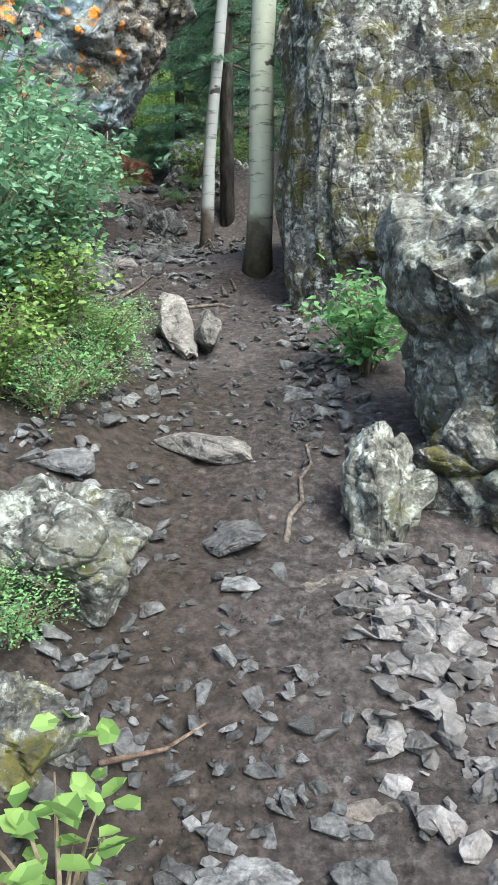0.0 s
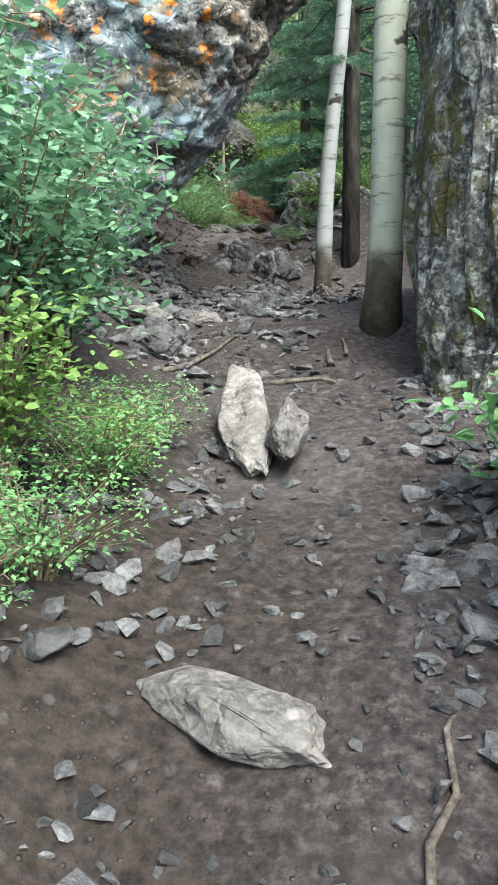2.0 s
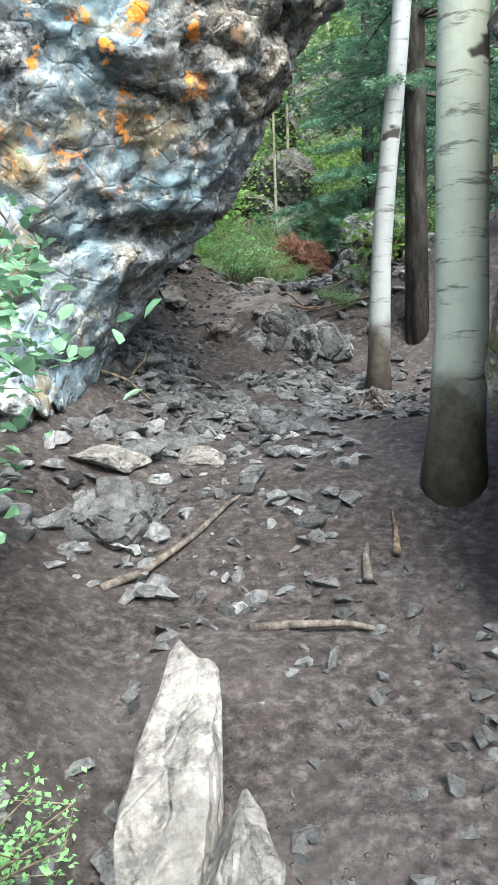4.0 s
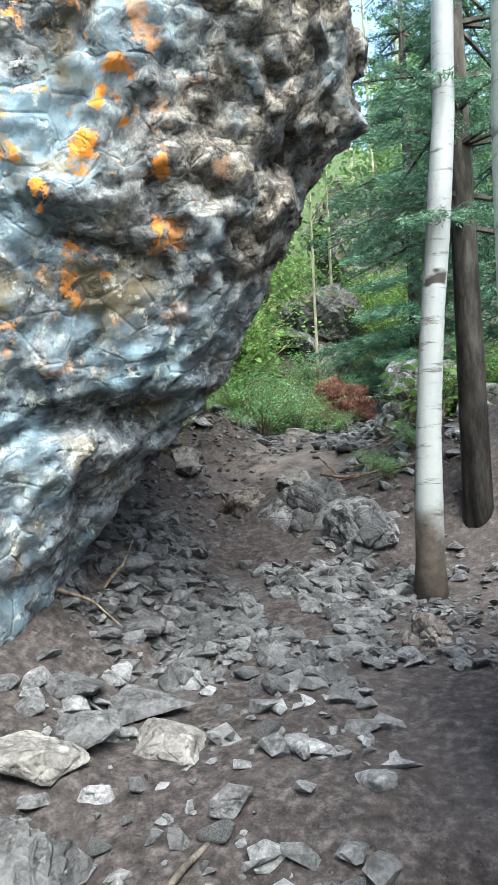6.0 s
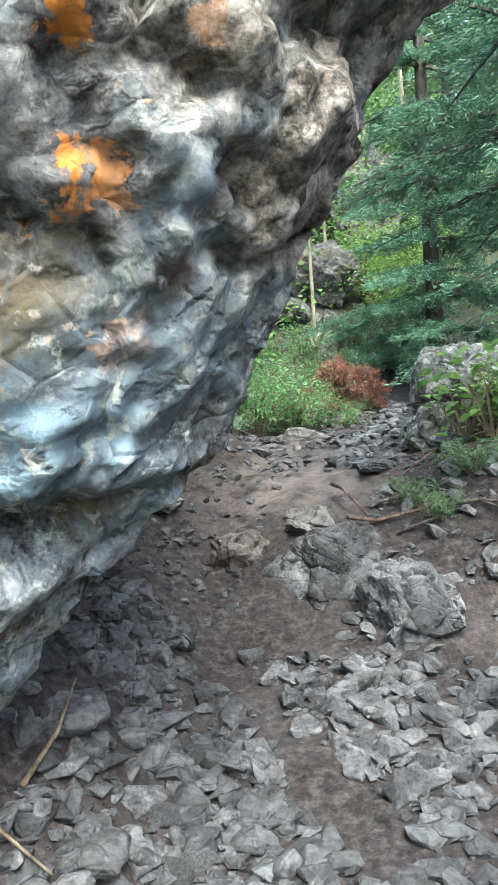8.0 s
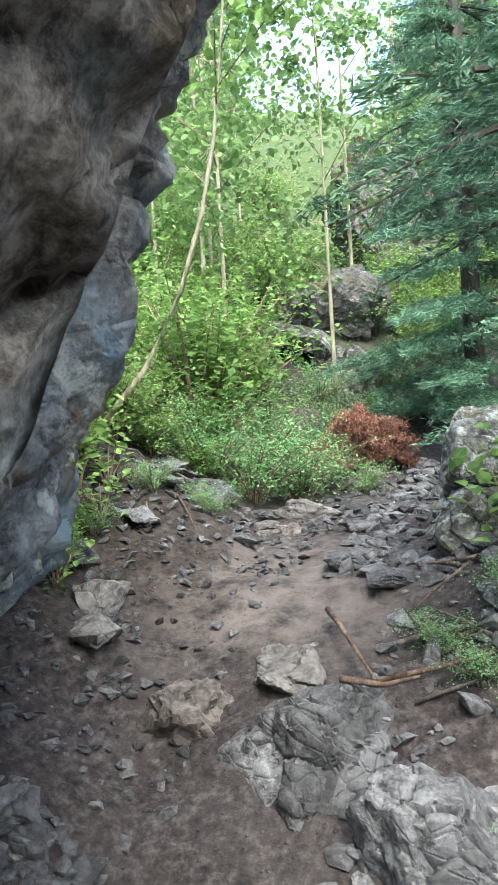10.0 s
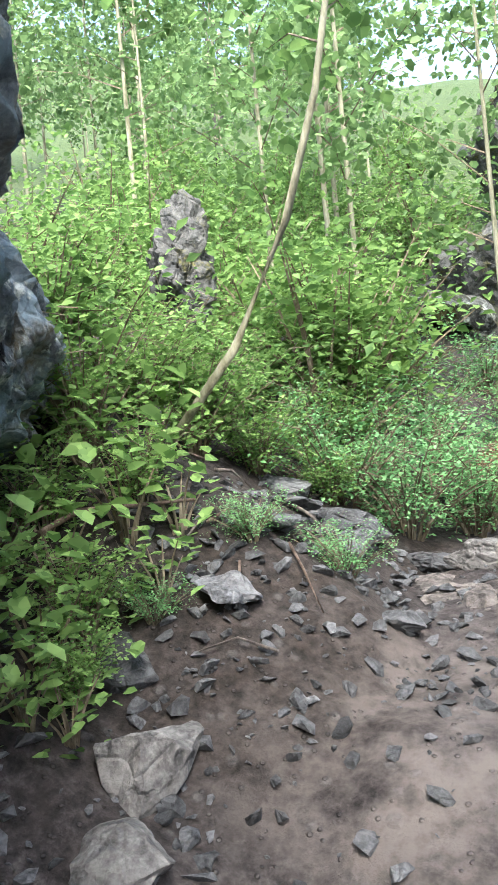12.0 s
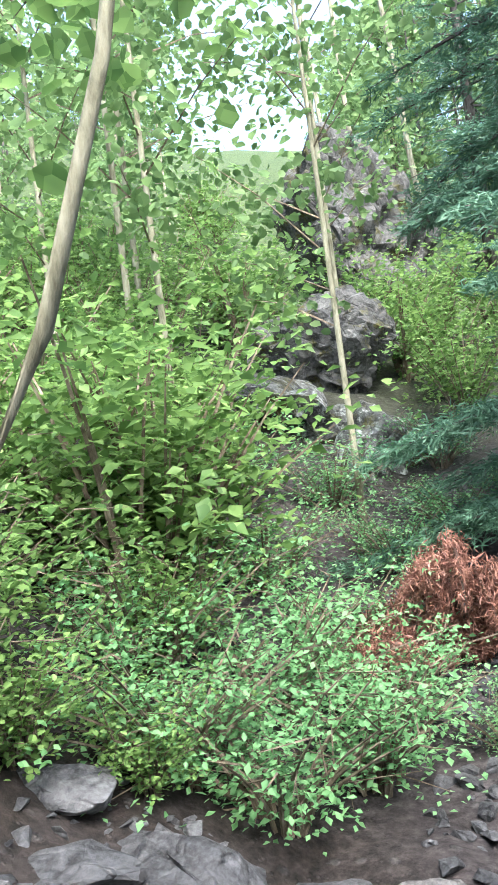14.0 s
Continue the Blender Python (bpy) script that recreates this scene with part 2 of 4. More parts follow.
LEAF_LIME = mat_leaf("lime_leaf", (0.065, 0.14, 0.035), (0.25, 0.39, 0.12), 0.5)
LEAF_FERN = mat_leaf("fern_leaf", (0.09, 0.22, 0.08), (0.22, 0.42, 0.18), 0.45)
LEAF_ASPEN = mat_leaf("aspen_leaf", (0.085, 0.16, 0.055), (0.23, 0.345, 0.14), 0.5, 12)
NEEDLE = mat_leaf("spruce_needle", (0.038, 0.092, 0.057), (0.12, 0.235, 0.145), 0.25, 9)
NEEDLE_DEAD = mat_leaf("dead_needle", (0.13, 0.055, 0.038), (0.33, 0.17, 0.125), 0.1, 20)
BARK = mat_bark("rough_bark", (0.018, 0.016, 0.014), (0.06, 0.054, 0.048), (0.13, 0.119, 0.107))
TWIG = mat_bark("twig_bark", (0.06, 0.045, 0.03), (0.14, 0.11, 0.075), (0.25, 0.21, 0.16), 30)
STICK = mat_bark("dead_wood", (0.035, 0.022, 0.017), (0.095, 0.065, 0.05), (0.19, 0.145, 0.115), 30, (1, 1, 0.3))
SAPLING = mat_bark("sapling_bark", (0.09, 0.085, 0.052), (0.2, 0.192, 0.132), (0.3, 0.29, 0.215), 20)
ROOT = mat_bark("root_bark", (0.03, 0.025, 0.022), (0.08, 0.068, 0.06), (0.16, 0.14, 0.125), 30)
ASPEN_LIVE = mat_aspen("aspen_bark", (0.28, 0.3, 0.25), (0.022, 0.02, 0.014))
ASPEN_DEAD = mat_aspen("dead_aspen_bark", (0.24, 0.255, 0.26), (0.022, 0.018, 0.015))


# ---- mesh helpers ----
def mesh_of(name, verts, faces, mat, smooth=False):
    me = bpy.data.meshes.new(name)
    me.from_pydata([tuple(v) for v in verts], [], [tuple(f) for f in faces])
    me.materials.append(mat)
    if smooth:
        me.polygons.foreach_set("use_smooth", [True] * len(me.polygons))
    me.update()
    if smooth == "sharp":
        me.set_sharp_from_angle(angle=radians(28))
    return me


def part(parent, name, me, kind=""):
    ob = new(name, me)
    ob.parent = parent
    return tagged(ob, kind=kind)


def tube(points, radii, sides=8):
    """Verts and faces of a bent, tapered tube through points."""
    verts, faces = [], []
    pts = [Vector(p) for p in points]
    for i, p in enumerate(pts):
        d = (pts[min(i + 1, len(pts) - 1)] - pts[max(i - 1, 0)]).normalized()
        u = d.orthogonal().normalized() if abs(d.z) < 0.9 else Vector((1, 0, 0)).cross(d).normalized()
        w = d.cross(u)
        for k in range(sides):
            a = 2 * math.pi * k / sides
            verts.append(p + float(radii[i]) * (math.cos(a) * u + math.sin(a) * w))
    for i in range(len(pts) - 1):
        for k in range(sides):
            a, b = i * sides + k, i * sides + (k + 1) % sides
            faces.append((a, b, b + sides, a + sides))
    faces.append(tuple(range(sides))[::-1])
    n = len(verts)
    faces.append(tuple(range(n - sides, n)))
    return verts, faces


def join(parts):
    verts, faces = [], []
    for v, f in parts:
        o = len(verts)
        verts += list(v)
        faces += [tuple(i + o for i in q) for q in f]
    return verts, faces


def leaves(rng, centres, size, width=0.62, up=0.6, sides=2):
    """Folded leaves at centres; up: how far they lie flat."""
    n = len(centres)
    nor = rng.normal(size=(n, 3))
    nor[:, 2] = np.abs(nor[:, 2]) + up * 2
    nor /= np.linalg.norm(nor, axis=1)[:, None]
    d = rng.normal(size=(n, 3))
    d -= (d * nor).sum(1)[:, None] * nor
    d /= np.linalg.norm(d, axis=1)[:, None]
    s = np.cross(nor, d)
    L = (size * rng.uniform(0.6, 1.3, n))[:, None]
    c = np.asarray(centres)
    drop = nor * L * 0.06
    base, tip = c - d * L * 0.5 - drop, c + d * L * 0.5 - drop
    if sides == 2:
        left, right = c - d * L * 0.02 + s * L * width * 0.5 + drop, c - d * L * 0.08 - s * L * width * 0.5 + drop
        v = np.stack([base, right, tip, left], 1).reshape(-1, 3)
        i = np.arange(n)[:, None] * 4
        f = np.concatenate([i + [0, 1, 2], i + [0, 2, 3]])
        return v, f
    w = s * L * width * 0.5
    v = np.stack([base, c - d * L * 0.25 - w * 0.85 + drop, c + d * L * 0.18 - w * 0.8 + drop, tip, c + d * L * 0.18 + w * 0.8 + drop, c - d * L * 0.25 + w * 0.85 + drop], 1).reshape(-1, 3)
    i = np.arange(n)[:, None] * 6
    f = np.concatenate([np.hstack([i, i + 1, i + 2, i + 3]), np.hstack([i, i + 3, i + 4, i + 5])])
    return v, f


# ---- the ground ----
PROFILE_Y = [-60, -3, 0, 1.7, 2.45, 3.2, 4.5, 5.3, 6.1, 7.0, 7.7, 8.3, 8.6, 8.95, 9.5, 10.6, 11.5, 12.6, 14, 15.5, 20, 40, 90, 300]
PROFILE_Z = [-14, -0.8, -0.03, 0.4, 0.6, 0.86, 1.15, 1.35, 1.62, 1.74, 1.8, 1.92, 2.1, 2.38, 2.58, 2.7, 2.78, 3.05, 3.55, 4.1, 6.2, 15.0, 34, 70]
CENTRE_Y = [-3, 2, 4, 6, 7.7, 9, 10.6, 12, 15]
CENTRE_X = [0.1, 0.15, 0.1, -0.4, -1.0, -1.4, -1.9, -1.8, -1.6]


def height(x, y):
    z = np.interp(y, PROFILE_Y, PROFILE_Z)
    d = x - np.interp(y, CENTRE_Y, CENTRE_X)
    ls = np.interp(y, [-1, 1, 4.5, 5.5, 6.5, 7.3, 8.2, 9.2, 9.9, 11, 12, 16], [0.35, 0.5, 0.5, 0.35, 0.5, 0.8, 0.8, 0.45, 0.68, 0.6, 0.5, 0.4])
    le = np.interp(y, [-1, 1, 4.5, 5.5, 6.5, 7.3, 8.2, 9.2, 9.9, 10.6, 12], [0.35, 0.45, 0.55, 0.7, 0.75, 0.5, 0.5, 0.5, 0.2, 0.3, 0.6])
    left = max(0.0, -d - le)
    right = max(0.0, d - np.interp(y, [0, 4, 7, 9, 12], [0.9, 0.8, 0.8, 0.6, 0.7]))
    z += ls * min(left, 40) - 0.12 * max(0.0, left - 3) * (left < 40)
    z += 0.25 * min(right, 60)
    z += 0.10 * noise.noise((x * 0.8, y * 0.8, 0)) * min(1, abs(d) + 0.2)
    z += 0.05 * noise.noise((x * 2.3, y * 2.3, 3)) + 0.016 * noise.noise((x * 8, y * 8, 5))
    if -4 < x < 4 and -2 < y < 14:
        z += 0.009 * noise.noise((x * 21, y * 21, 9))
    else:
        z += min(1.0, 0.02 * max(abs(x) - 4, y - 14, -2 - y)) * 1.2 * noise.noise((x * 0.12, y * 0.12, 2))
    return float(z)


def build_ground():
    xs = sorted({*[round(-3.6 + 0.052 * i, 3) for i in range(122)], *[s * (3.6 * 1.17 ** k) for k in range(1, 31) for s in (-1, 1)]})
    ys = sorted({*[round(-0.6 + 0.052 * i, 3) for i in range(251)], *[12.5 * 1.13 ** k for k in range(1, 28)], *[-0.6 - 0.3 * 1.25 ** k for k in range(1, 24)]})
    verts = [(x, y, height(x, y)) for y in ys for x in xs]
    w = len(xs)
    faces = [(j * w + i, j * w + i + 1, (j + 1) * w + i + 1, (j + 1) * w + i) for j in range(len(ys) - 1) for i in range(w - 1)]
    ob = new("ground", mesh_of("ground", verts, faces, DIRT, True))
    tagged(ob, "dark brown dirt trail climbing through a rocky hillside", "ground", kind="structure")


build_ground()


# ---- rocks ----
def hull_stone(rng, points=14, flat=0.5, soft=0.06):
    """A small broken stone: the hull of scattered points."""
    bm = bmesh.new()
    for _ in range(points):
        v = rng.normal(size=3)
        v /= np.linalg.norm(v) ** 0.8
        bm.verts.new((v[0], v[1] * rng.uniform(0.6, 1), v[2] * flat))
    r = bmesh.ops.convex_hull(bm, input=bm.verts)
    bmesh.ops.delete(bm, geom=list({e for e in r["geom_interior"] + r["geom_unused"] if isinstance(e, bmesh.types.BMVert)}), context="VERTS")
    if soft:
        bmesh.ops.bevel(bm, geom=bm.edges[:], offset=soft, segments=1, affect="EDGES", clamp_overlap=True)
    bmesh.ops.triangulate(bm, faces=bm.faces[:])
    return bm


def stone_mesh(name, seed, mat, points=14, flat=0.5, soft=0.06):
    bm = hull_stone(np.random.default_rng(seed), points, flat, soft)
    me = bpy.data.meshes.new(name)
    bm.to_mesh(me)
    bm.free()
    me.materials.append(mat)
    return me


def block(p, step, lean):
    """Relief of broken blocks: each cell its own level and slope."""
    near = noise.voronoi(p)
    c = near[1][0]
    h = noise.noise_vector(Vector(c) * 17.3)
    return step * (1.2 * h.x + lean * 2.2 * (p - Vector(c)).dot(noise.noise_vector(Vector(c) * 5.1)) - 0.35 * max(0.0, 1 - 9 * (near[0][1] - near[0][0])))


def boulder(name, place, size, seed, mat, turn=0, tilt=0, detail=4, cuts=9, rough=0.07, lab="", cat="boulder", group="", square=1.0):
    """A large rock: a ball broken by flat faces, then roughened at three scales."""
    rng = np.random.default_rng(seed)
    bm = bmesh.new()
    bmesh.ops.create_icosphere(bm, subdivisions=detail + 1, radius=1)
    planes = []
    for _ in range(cuts + 6):
        n = rng.normal(size=3)
        planes.append((Vector(n / np.linalg.norm(n)), rng.uniform(0.55, 0.88)))
    off = Vector(rng.uniform(-50, 50, 3))
    S = Vector(size)
    mean = (size[0] + size[1] + size[2]) / 3
    for v in bm.verts:
        p = Vector([math.copysign(abs(c) ** square, c) for c in v.co])
        for n, k in planes:
            q = p.dot(n)
            if q > k:
                p -= n * (q - k) * 0.9
        w = Vector((p.x * S.x, p.y * S.y, p.z * S.z))
        nn = p.normalized()
        a = noise.fractal(w * 1.4 + off, 0.9, 2.1, 5) * rough * 1.6
        dist = noise.voronoi(w * 3.0 + off)[0]
        a += (min(dist[1] - dist[0], 0.25) - 0.15) * rough * 1.6
        a += block(w * (1.6 / mean) + off, rough * 0.9, 0.4) + block(w * (4.5 / mean) + off, rough * 0.3, 0.4)
        a += noise.noise(w * 11 + off) * rough * 0.22
        v.co = w + nn * a
    me = bpy.data.meshes.new(name)
    bm.to_mesh(me)
    bm.free()
    me.materials.append(mat)
    me.polygons.foreach_set("use_smooth", [True] * len(me.polygons))
    me.set_sharp_from_angle(angle=radians(30))
    ob = new(name, me)
    ob.matrix_world = pose(*place, tilt, 0, turn)
    return tagged(ob, lab, cat, group)


PROW_Z = [0.8, 1.6, 2.1, 2.4, 2.65, 2.85, 3.2, 3.5, 3.9, 4.3, 4.8, 5.8]
PROW_X = [-2.0, -1.85, -1.72, -1.5, -1.22, -1.02, -0.8, -0.65, -0.5, -0.44, -0.65, -1.65]


def cliff_face(y, z):
    """The x of the face at y, z: an undercut prow, a front turned down the trail and a long flank running back from it."""
    x = float(np.interp(z, PROW_Z, PROW_X))
    d = 6.75 - y
    if d > 0:
        k = float(np.interp(z, [1.9, 2.3, 2.8, 3.2], [-0.2, 0.3, 0.85, 0.95]))
        return x - k * (0.35 * d + 0.95 * max(0.0, min(d, 0.85) - 0.25)) - 1.1 * max(0.0, d - 0.85)
    d = max(0.0, y - 6.95)
    if z > 2.7:
        s = min(1.0, max(0.0, d - 0.3) / 0.8)
        x += (float(np.interp(z, [3.4, 3.8, 4.2, 4.8, 5.8], [-0.62, -0.28, -0.08, -0.26, -1.5])) - x) * s * min(1.0, (z - 2.7) * 4)
    x -= 0.3 * max(0.0, d - 0.7) * min(1.0, max(0.0, z - 3.6) * 3)
    x -= 0.5 * min(1.0, max(0.0, d - 1.1)) * min(1.0, max(0.0, 3.35 - z) * 2.5)
    return x - 0.85 * d - 0.03 * d * d


def build_cliff():
    ny, nz = 350, 265
    verts, faces = [], []
    for j in range(nz + 1):
        for i in range(ny + 1):
            y = 3.4 + 6.6 * i / ny
            z = 0.8 + 5.0 * j / nz * (1 - 0.4 * min(1.0, max(0.0, (y - 8.0) / 1.6)))
            x = cliff_face(y, z)
            p = Vector((x, y, z))
            a = noise.fractal(p * 1.3, 0.9, 2.1, 4) * 0.06
            warp = p + 0.16 * noise.noise_vector(p * 2.2) + 0.05 * noise.noise_vector(p * 7)
            rubble = min(1.0, max(0.0, (x + 1.4) / 0.5))
            a += block(Vector((warp.x * 1.7, warp.y * 1.5, warp.z * 1.5)), 0.1, 0.5)
            a += block(warp * 4.2, 0.035, 0.5) + block(warp * 10, 0.016 + 0.012 * rubble, 0.4)
            a -= 0.075 * abs(noise.noise(warp * 4.5)) + (0.03 + 0.03 * rubble) * abs(noise.noise(warp * 11)) + 0.02 * abs(noise.noise(p * 24))
            a += noise.fractal(p * 9, 0.8, 2.1, 4) * (0.012 + 0.02 * rubble)
            notch = math.hypot((y - 6.62) / 0.36, (z - 2.66) / 0.1)
            a -= 0.16 * max(0.0, 1 - notch)
            a += 0.13 * max(0.0, 1 - math.hypot((y - 6.95) / 0.17, (z - 3.75) / 0.17)) - 0.12 * max(0.0, 1 - math.hypot((y - 6.8) / 0.25, (z - 3.55) / 0.12))
            if y < 6.95:
                verts.append((x + a * 0.55, y - a * 0.7, z - a * 0.3))
            else:
                verts.append((x + a * 0.8, y + a * 0.45 * min(1.0, (y - 6.95) * 3), z - a * 0.3))
    w = ny + 1
    rim = verts[-w:]
    for k in range(1, 25):
        for i, (x, y, z) in enumerate(rim):
            p = Vector((x + (-6.0 - x) * k / 24, y + (y - 6.4) * 0.012 * k, z - 0.04 * k))
            verts.append((p.x, p.y, p.z + 0.35 * noise.fractal(p * 0.9, 0.9, 2.1, 4) * min(1, k / 3) + block(p * 2, 0.1, 0.4)))
    nz += 24
    faces += [(j * w + i, j * w + i + 1, (j + 1) * w + i + 1, (j + 1) * w + i) for j in range(nz) for i in range(ny)]
    n = len(verts)
    for j in (0, nz):
        for i in (0, ny):
            verts.append((-6.2, 3.4 + 6.6 * i / ny + (0.8 if i else -0.6), 4.6 if j else 0.8))
    faces.append((n, n + 2, n + 3, n + 1))
    faces.append((n + 2, *[nz * w + i for i in range(w)], n + 3))
    faces.append((n, n + 1, *[i for i in range(w)][::-1]))
    faces.append((n, *[j * w for j in range(nz + 1)], n + 2))
    faces.append((n + 1, n + 3, *[j * w + ny for j in range(nz + 1)][::-1]))
    ob = new("overhanging_cliff", mesh_of("overhanging_cliff", verts, faces, CLIFF, True))
    tagged(ob, "blue-grey overhanging rock face with orange lichen above the trail", "cliff")


build_cliff()


def ground_at(x, y, lift=0.0):
    return (x, y, height(x, y) + lift)


boulder("mossy_boulder", (1.73, 5.88, 2.05), (1.5, 1.05, 2.25), 3, MOSSY, 6, 0, 5, 4, 0.09, "huge dark boulder with moss and lichen beside the trail", square=0.55)
boulder("lichen_boulder", (1.15, 3.05, 1.32), (0.68, 0.65, 0.76), 8, PALE, 10, 0, 5, 9, 0.07, "pale grey boulder crusted with lichen beside the trail")
boulder("lichen_slab", (0.5, 2.62, 0.68), (0.17, 0.2, 0.36), 12, PALE, -10, 0, 4, 8, 0.04, "pale lichen-covered rock at the foot of a boulder", square=0.75)
boulder("undercut_boulder", (1.05, 2.85, 0.68), (0.6, 0.46, 0.5), 13, MOSSY, 0, 0, 5, 9, 0.07, "dark undercut boulder carrying a pale one")
boulder("bank_boulder", (-0.56, 2.05, 0.68), (0.33, 0.28, 0.28), 5, PALE, 0, 0, 5, 10, 0.05, "round lichen-spotted boulder sunk in the trail bank")
boulder("bank_boulder", (-0.54, 1.55, 0.45), (0.21, 0.2, 0.23), 6, MOSSY, 0, 0, 4, 8, 0.04, "dark mossy boulder sunk in the trail bank")
boulder("ledge_boulder", (-1.25, 8.8, 2.16), (0.36, 0.32, 0.33), 15, GREY, 30, 0, 5, 11, 0.05, "dark grey rock forming a step in the trail")
boulder("ledge_boulder", (-1.42, 9.08, 2.36), (0.2, 0.26, 0.14), 16, SLAB, 0, 0, 4, 9, 0.03, "pale worn rock on top of a trail step")
boulder("ledge_boulder", (-1.76, 8.88, 2.2), (0.2, 0.17, 0.16), 45, TAN, 10, 0, 4, 9, 0.04, "tan rock forming a step in the trail")
boulder("trailside_boulder", (-0.85, 8.5, 2.06), (0.28, 0.23, 0.22), 17, GREY, 0, 0, 5, 9, 0.04, "grey boulder beside the trail")
boulder("hillside_boulder", (-0.72, 10.2, 2.8), (0.62, 0.58, 0.52), 19, PALE, 0, 0, 5, 9, 0.07, "pale boulder beside the trail")
boulder("hillside_boulder", (-0.3, 9.85, 2.65), (0.45, 0.4, 0.4), 20, PALE, 0, 0, 4, 9, 0.06, "pale boulder among shrubs beside the trail")
boulder("bedrock", (-1.85, 10.35, 2.62), (0.2, 0.17, 0.1), 21, TAN, 20, 0, 4, 7, 0.03, "tan dusty bedrock worn by feet", "rock")
boulder("crag", (-3.55, 11.15, 4.2), (0.19, 0.25, 0.46), 23, CRAG, 25, -8, 5, 10, 0.06, "grey crag standing out of the bushes", "crag")
boulder("wall_foot_rock", (-1.15, 5.75, 1.5), (0.24, 0.2, 0.15), 25, GREY, 20, 0, 4, 10, 0.04, "grey rock at the foot of the cliff", "rock")
boulder("outcrop", (-2.55, 14.4, 3.62), (0.55, 0.5, 0.5), 26, PALE, 10, 0, 4, 10, 0.1, "pale broken outcrop beside a dark hollow", "outcrop")
boulder("outcrop", (-2.95, 15.5, 4.75), (0.85, 0.65, 0.5), 27, CRAG, 40, 0, 4, 10, 0.12, "grey outcrop roofing a dark hollow", "outcrop")
boulder("outcrop", (-4.25, 15.2, 4.2), (0.55, 0.6, 0.8), 28, MOSSY, 0, 0, 4, 10, 0.1, "dark outcrop walling a hollow", "outcrop")
boulder("outcrop", (-2.9, 18.5, 6.6), (1.3, 1.0, 1.4), 29, CRAG, 60, 0, 4, 10, 0.15, "grey rock outcrop on the wooded hillside", "outcrop")


boulder("trailside_rock", (-0.36, 7.22, 1.8), (0.12, 0.11, 0.11), 46, TAN, 0, 0, 4, 9, 0.03, "low brown rock beside the dead aspen", "rock")


def rock_hollow():
    """A deep cup of dark stone, open towards the trail."""
    bm = bmesh.new()
    bmesh.ops.create_icosphere(bm, subdivisions=5, radius=1)
    bmesh.ops.delete(bm, geom=[v for v in bm.verts if v.co.y < -0.55], context="VERTS")
    for v in bm.verts:
        v.co = Vector((v.co.x * 0.34, v.co.y * 0.9, v.co.z * 0.4)) * (1 + 0.25 * noise.noise(v.co * 2.5))
    me = bpy.data.meshes.new("rock_hollow")
    bm.to_mesh(me)
    bm.free()
    me.materials.append(MOSSY)
    ob = new("rock_hollow", me)
    ob.matrix_world = pose(-3.25, 14.6, 3.78, 8, 0, 16) @ Matrix.Scale(1.3, 4)
    thick = ob.modifiers.new("thickness", "SOLIDIFY")
    thick.thickness, thick.offset = 0.12, 1.0
    tagged(ob, "dark rocky hollow under an outcrop on the hillside", "hollow")


rock_hollow()


# ---- loose stones ----
SLATES = [stone_mesh("stone", 100 + k, GREY, 13, 0.4 + 0.05 * (k % 5), 0.05) for k in range(9)]
SLATES_LIGHT = [stone_mesh("stone", 100 + k, LIGHT, 13, 0.4 + 0.05 * (k % 5), 0.05) for k in range(9)]
CHIPS_LIGHT = [stone_mesh("stone", 200 + k, LIGHT, 10, 0.4, 0) for k in range(8)]
CHIPS = [stone_mesh("stone", 200 + k, GREY, 10, 0.4, 0) for k in range(8)]


def slab_mesh(name, seed, mat, flat, r):
    """A broken slab: bevelled hull, chipped and roughened."""
    r2 = np.random.default_rng(seed)
    bm = hull_stone(r2, 15, flat, 0.05)
    bmesh.ops.subdivide_edges(bm, edges=[e for e in bm.edges if e.calc_length() > 0.3], cuts=4, use_grid_fill=True)
    bmesh.ops.triangulate(bm, faces=bm.faces[:])
    off = Vector(r2.uniform(-40, 40, 3))
    for v in bm.verts:
        n = v.co.normalized()
        v.co = (v.co + n * (0.1 * noise.fractal(v.co * 2.2 + off, 0.9, 2.1, 4) + block(v.co * 3 + off, 0.07, 0.4))) * r
    me = bpy.data.meshes.new(name)
    bm.to_mesh(me)
    bm.free()
    me.materials.append(mat)
    return me


def stone(name, x, y, r, k, turn, tilt=0.0, roll=0.0, mesh=None, squash=1.0, sink=0.25, group="", lab="", mat=None):
    ob = new(name, mesh or SLATES[k % len(SLATES)])
    if mat:
        ob.data = ob.data.copy()
        ob.data.materials[0] = mat
    ob.matrix_world = pose(x, y, height(x, y) + r * (0.4 - sink), tilt, roll, turn) @ Matrix.Diagonal((r, r, r * squash, 1))
    return tagged(ob, lab, "stone", group)


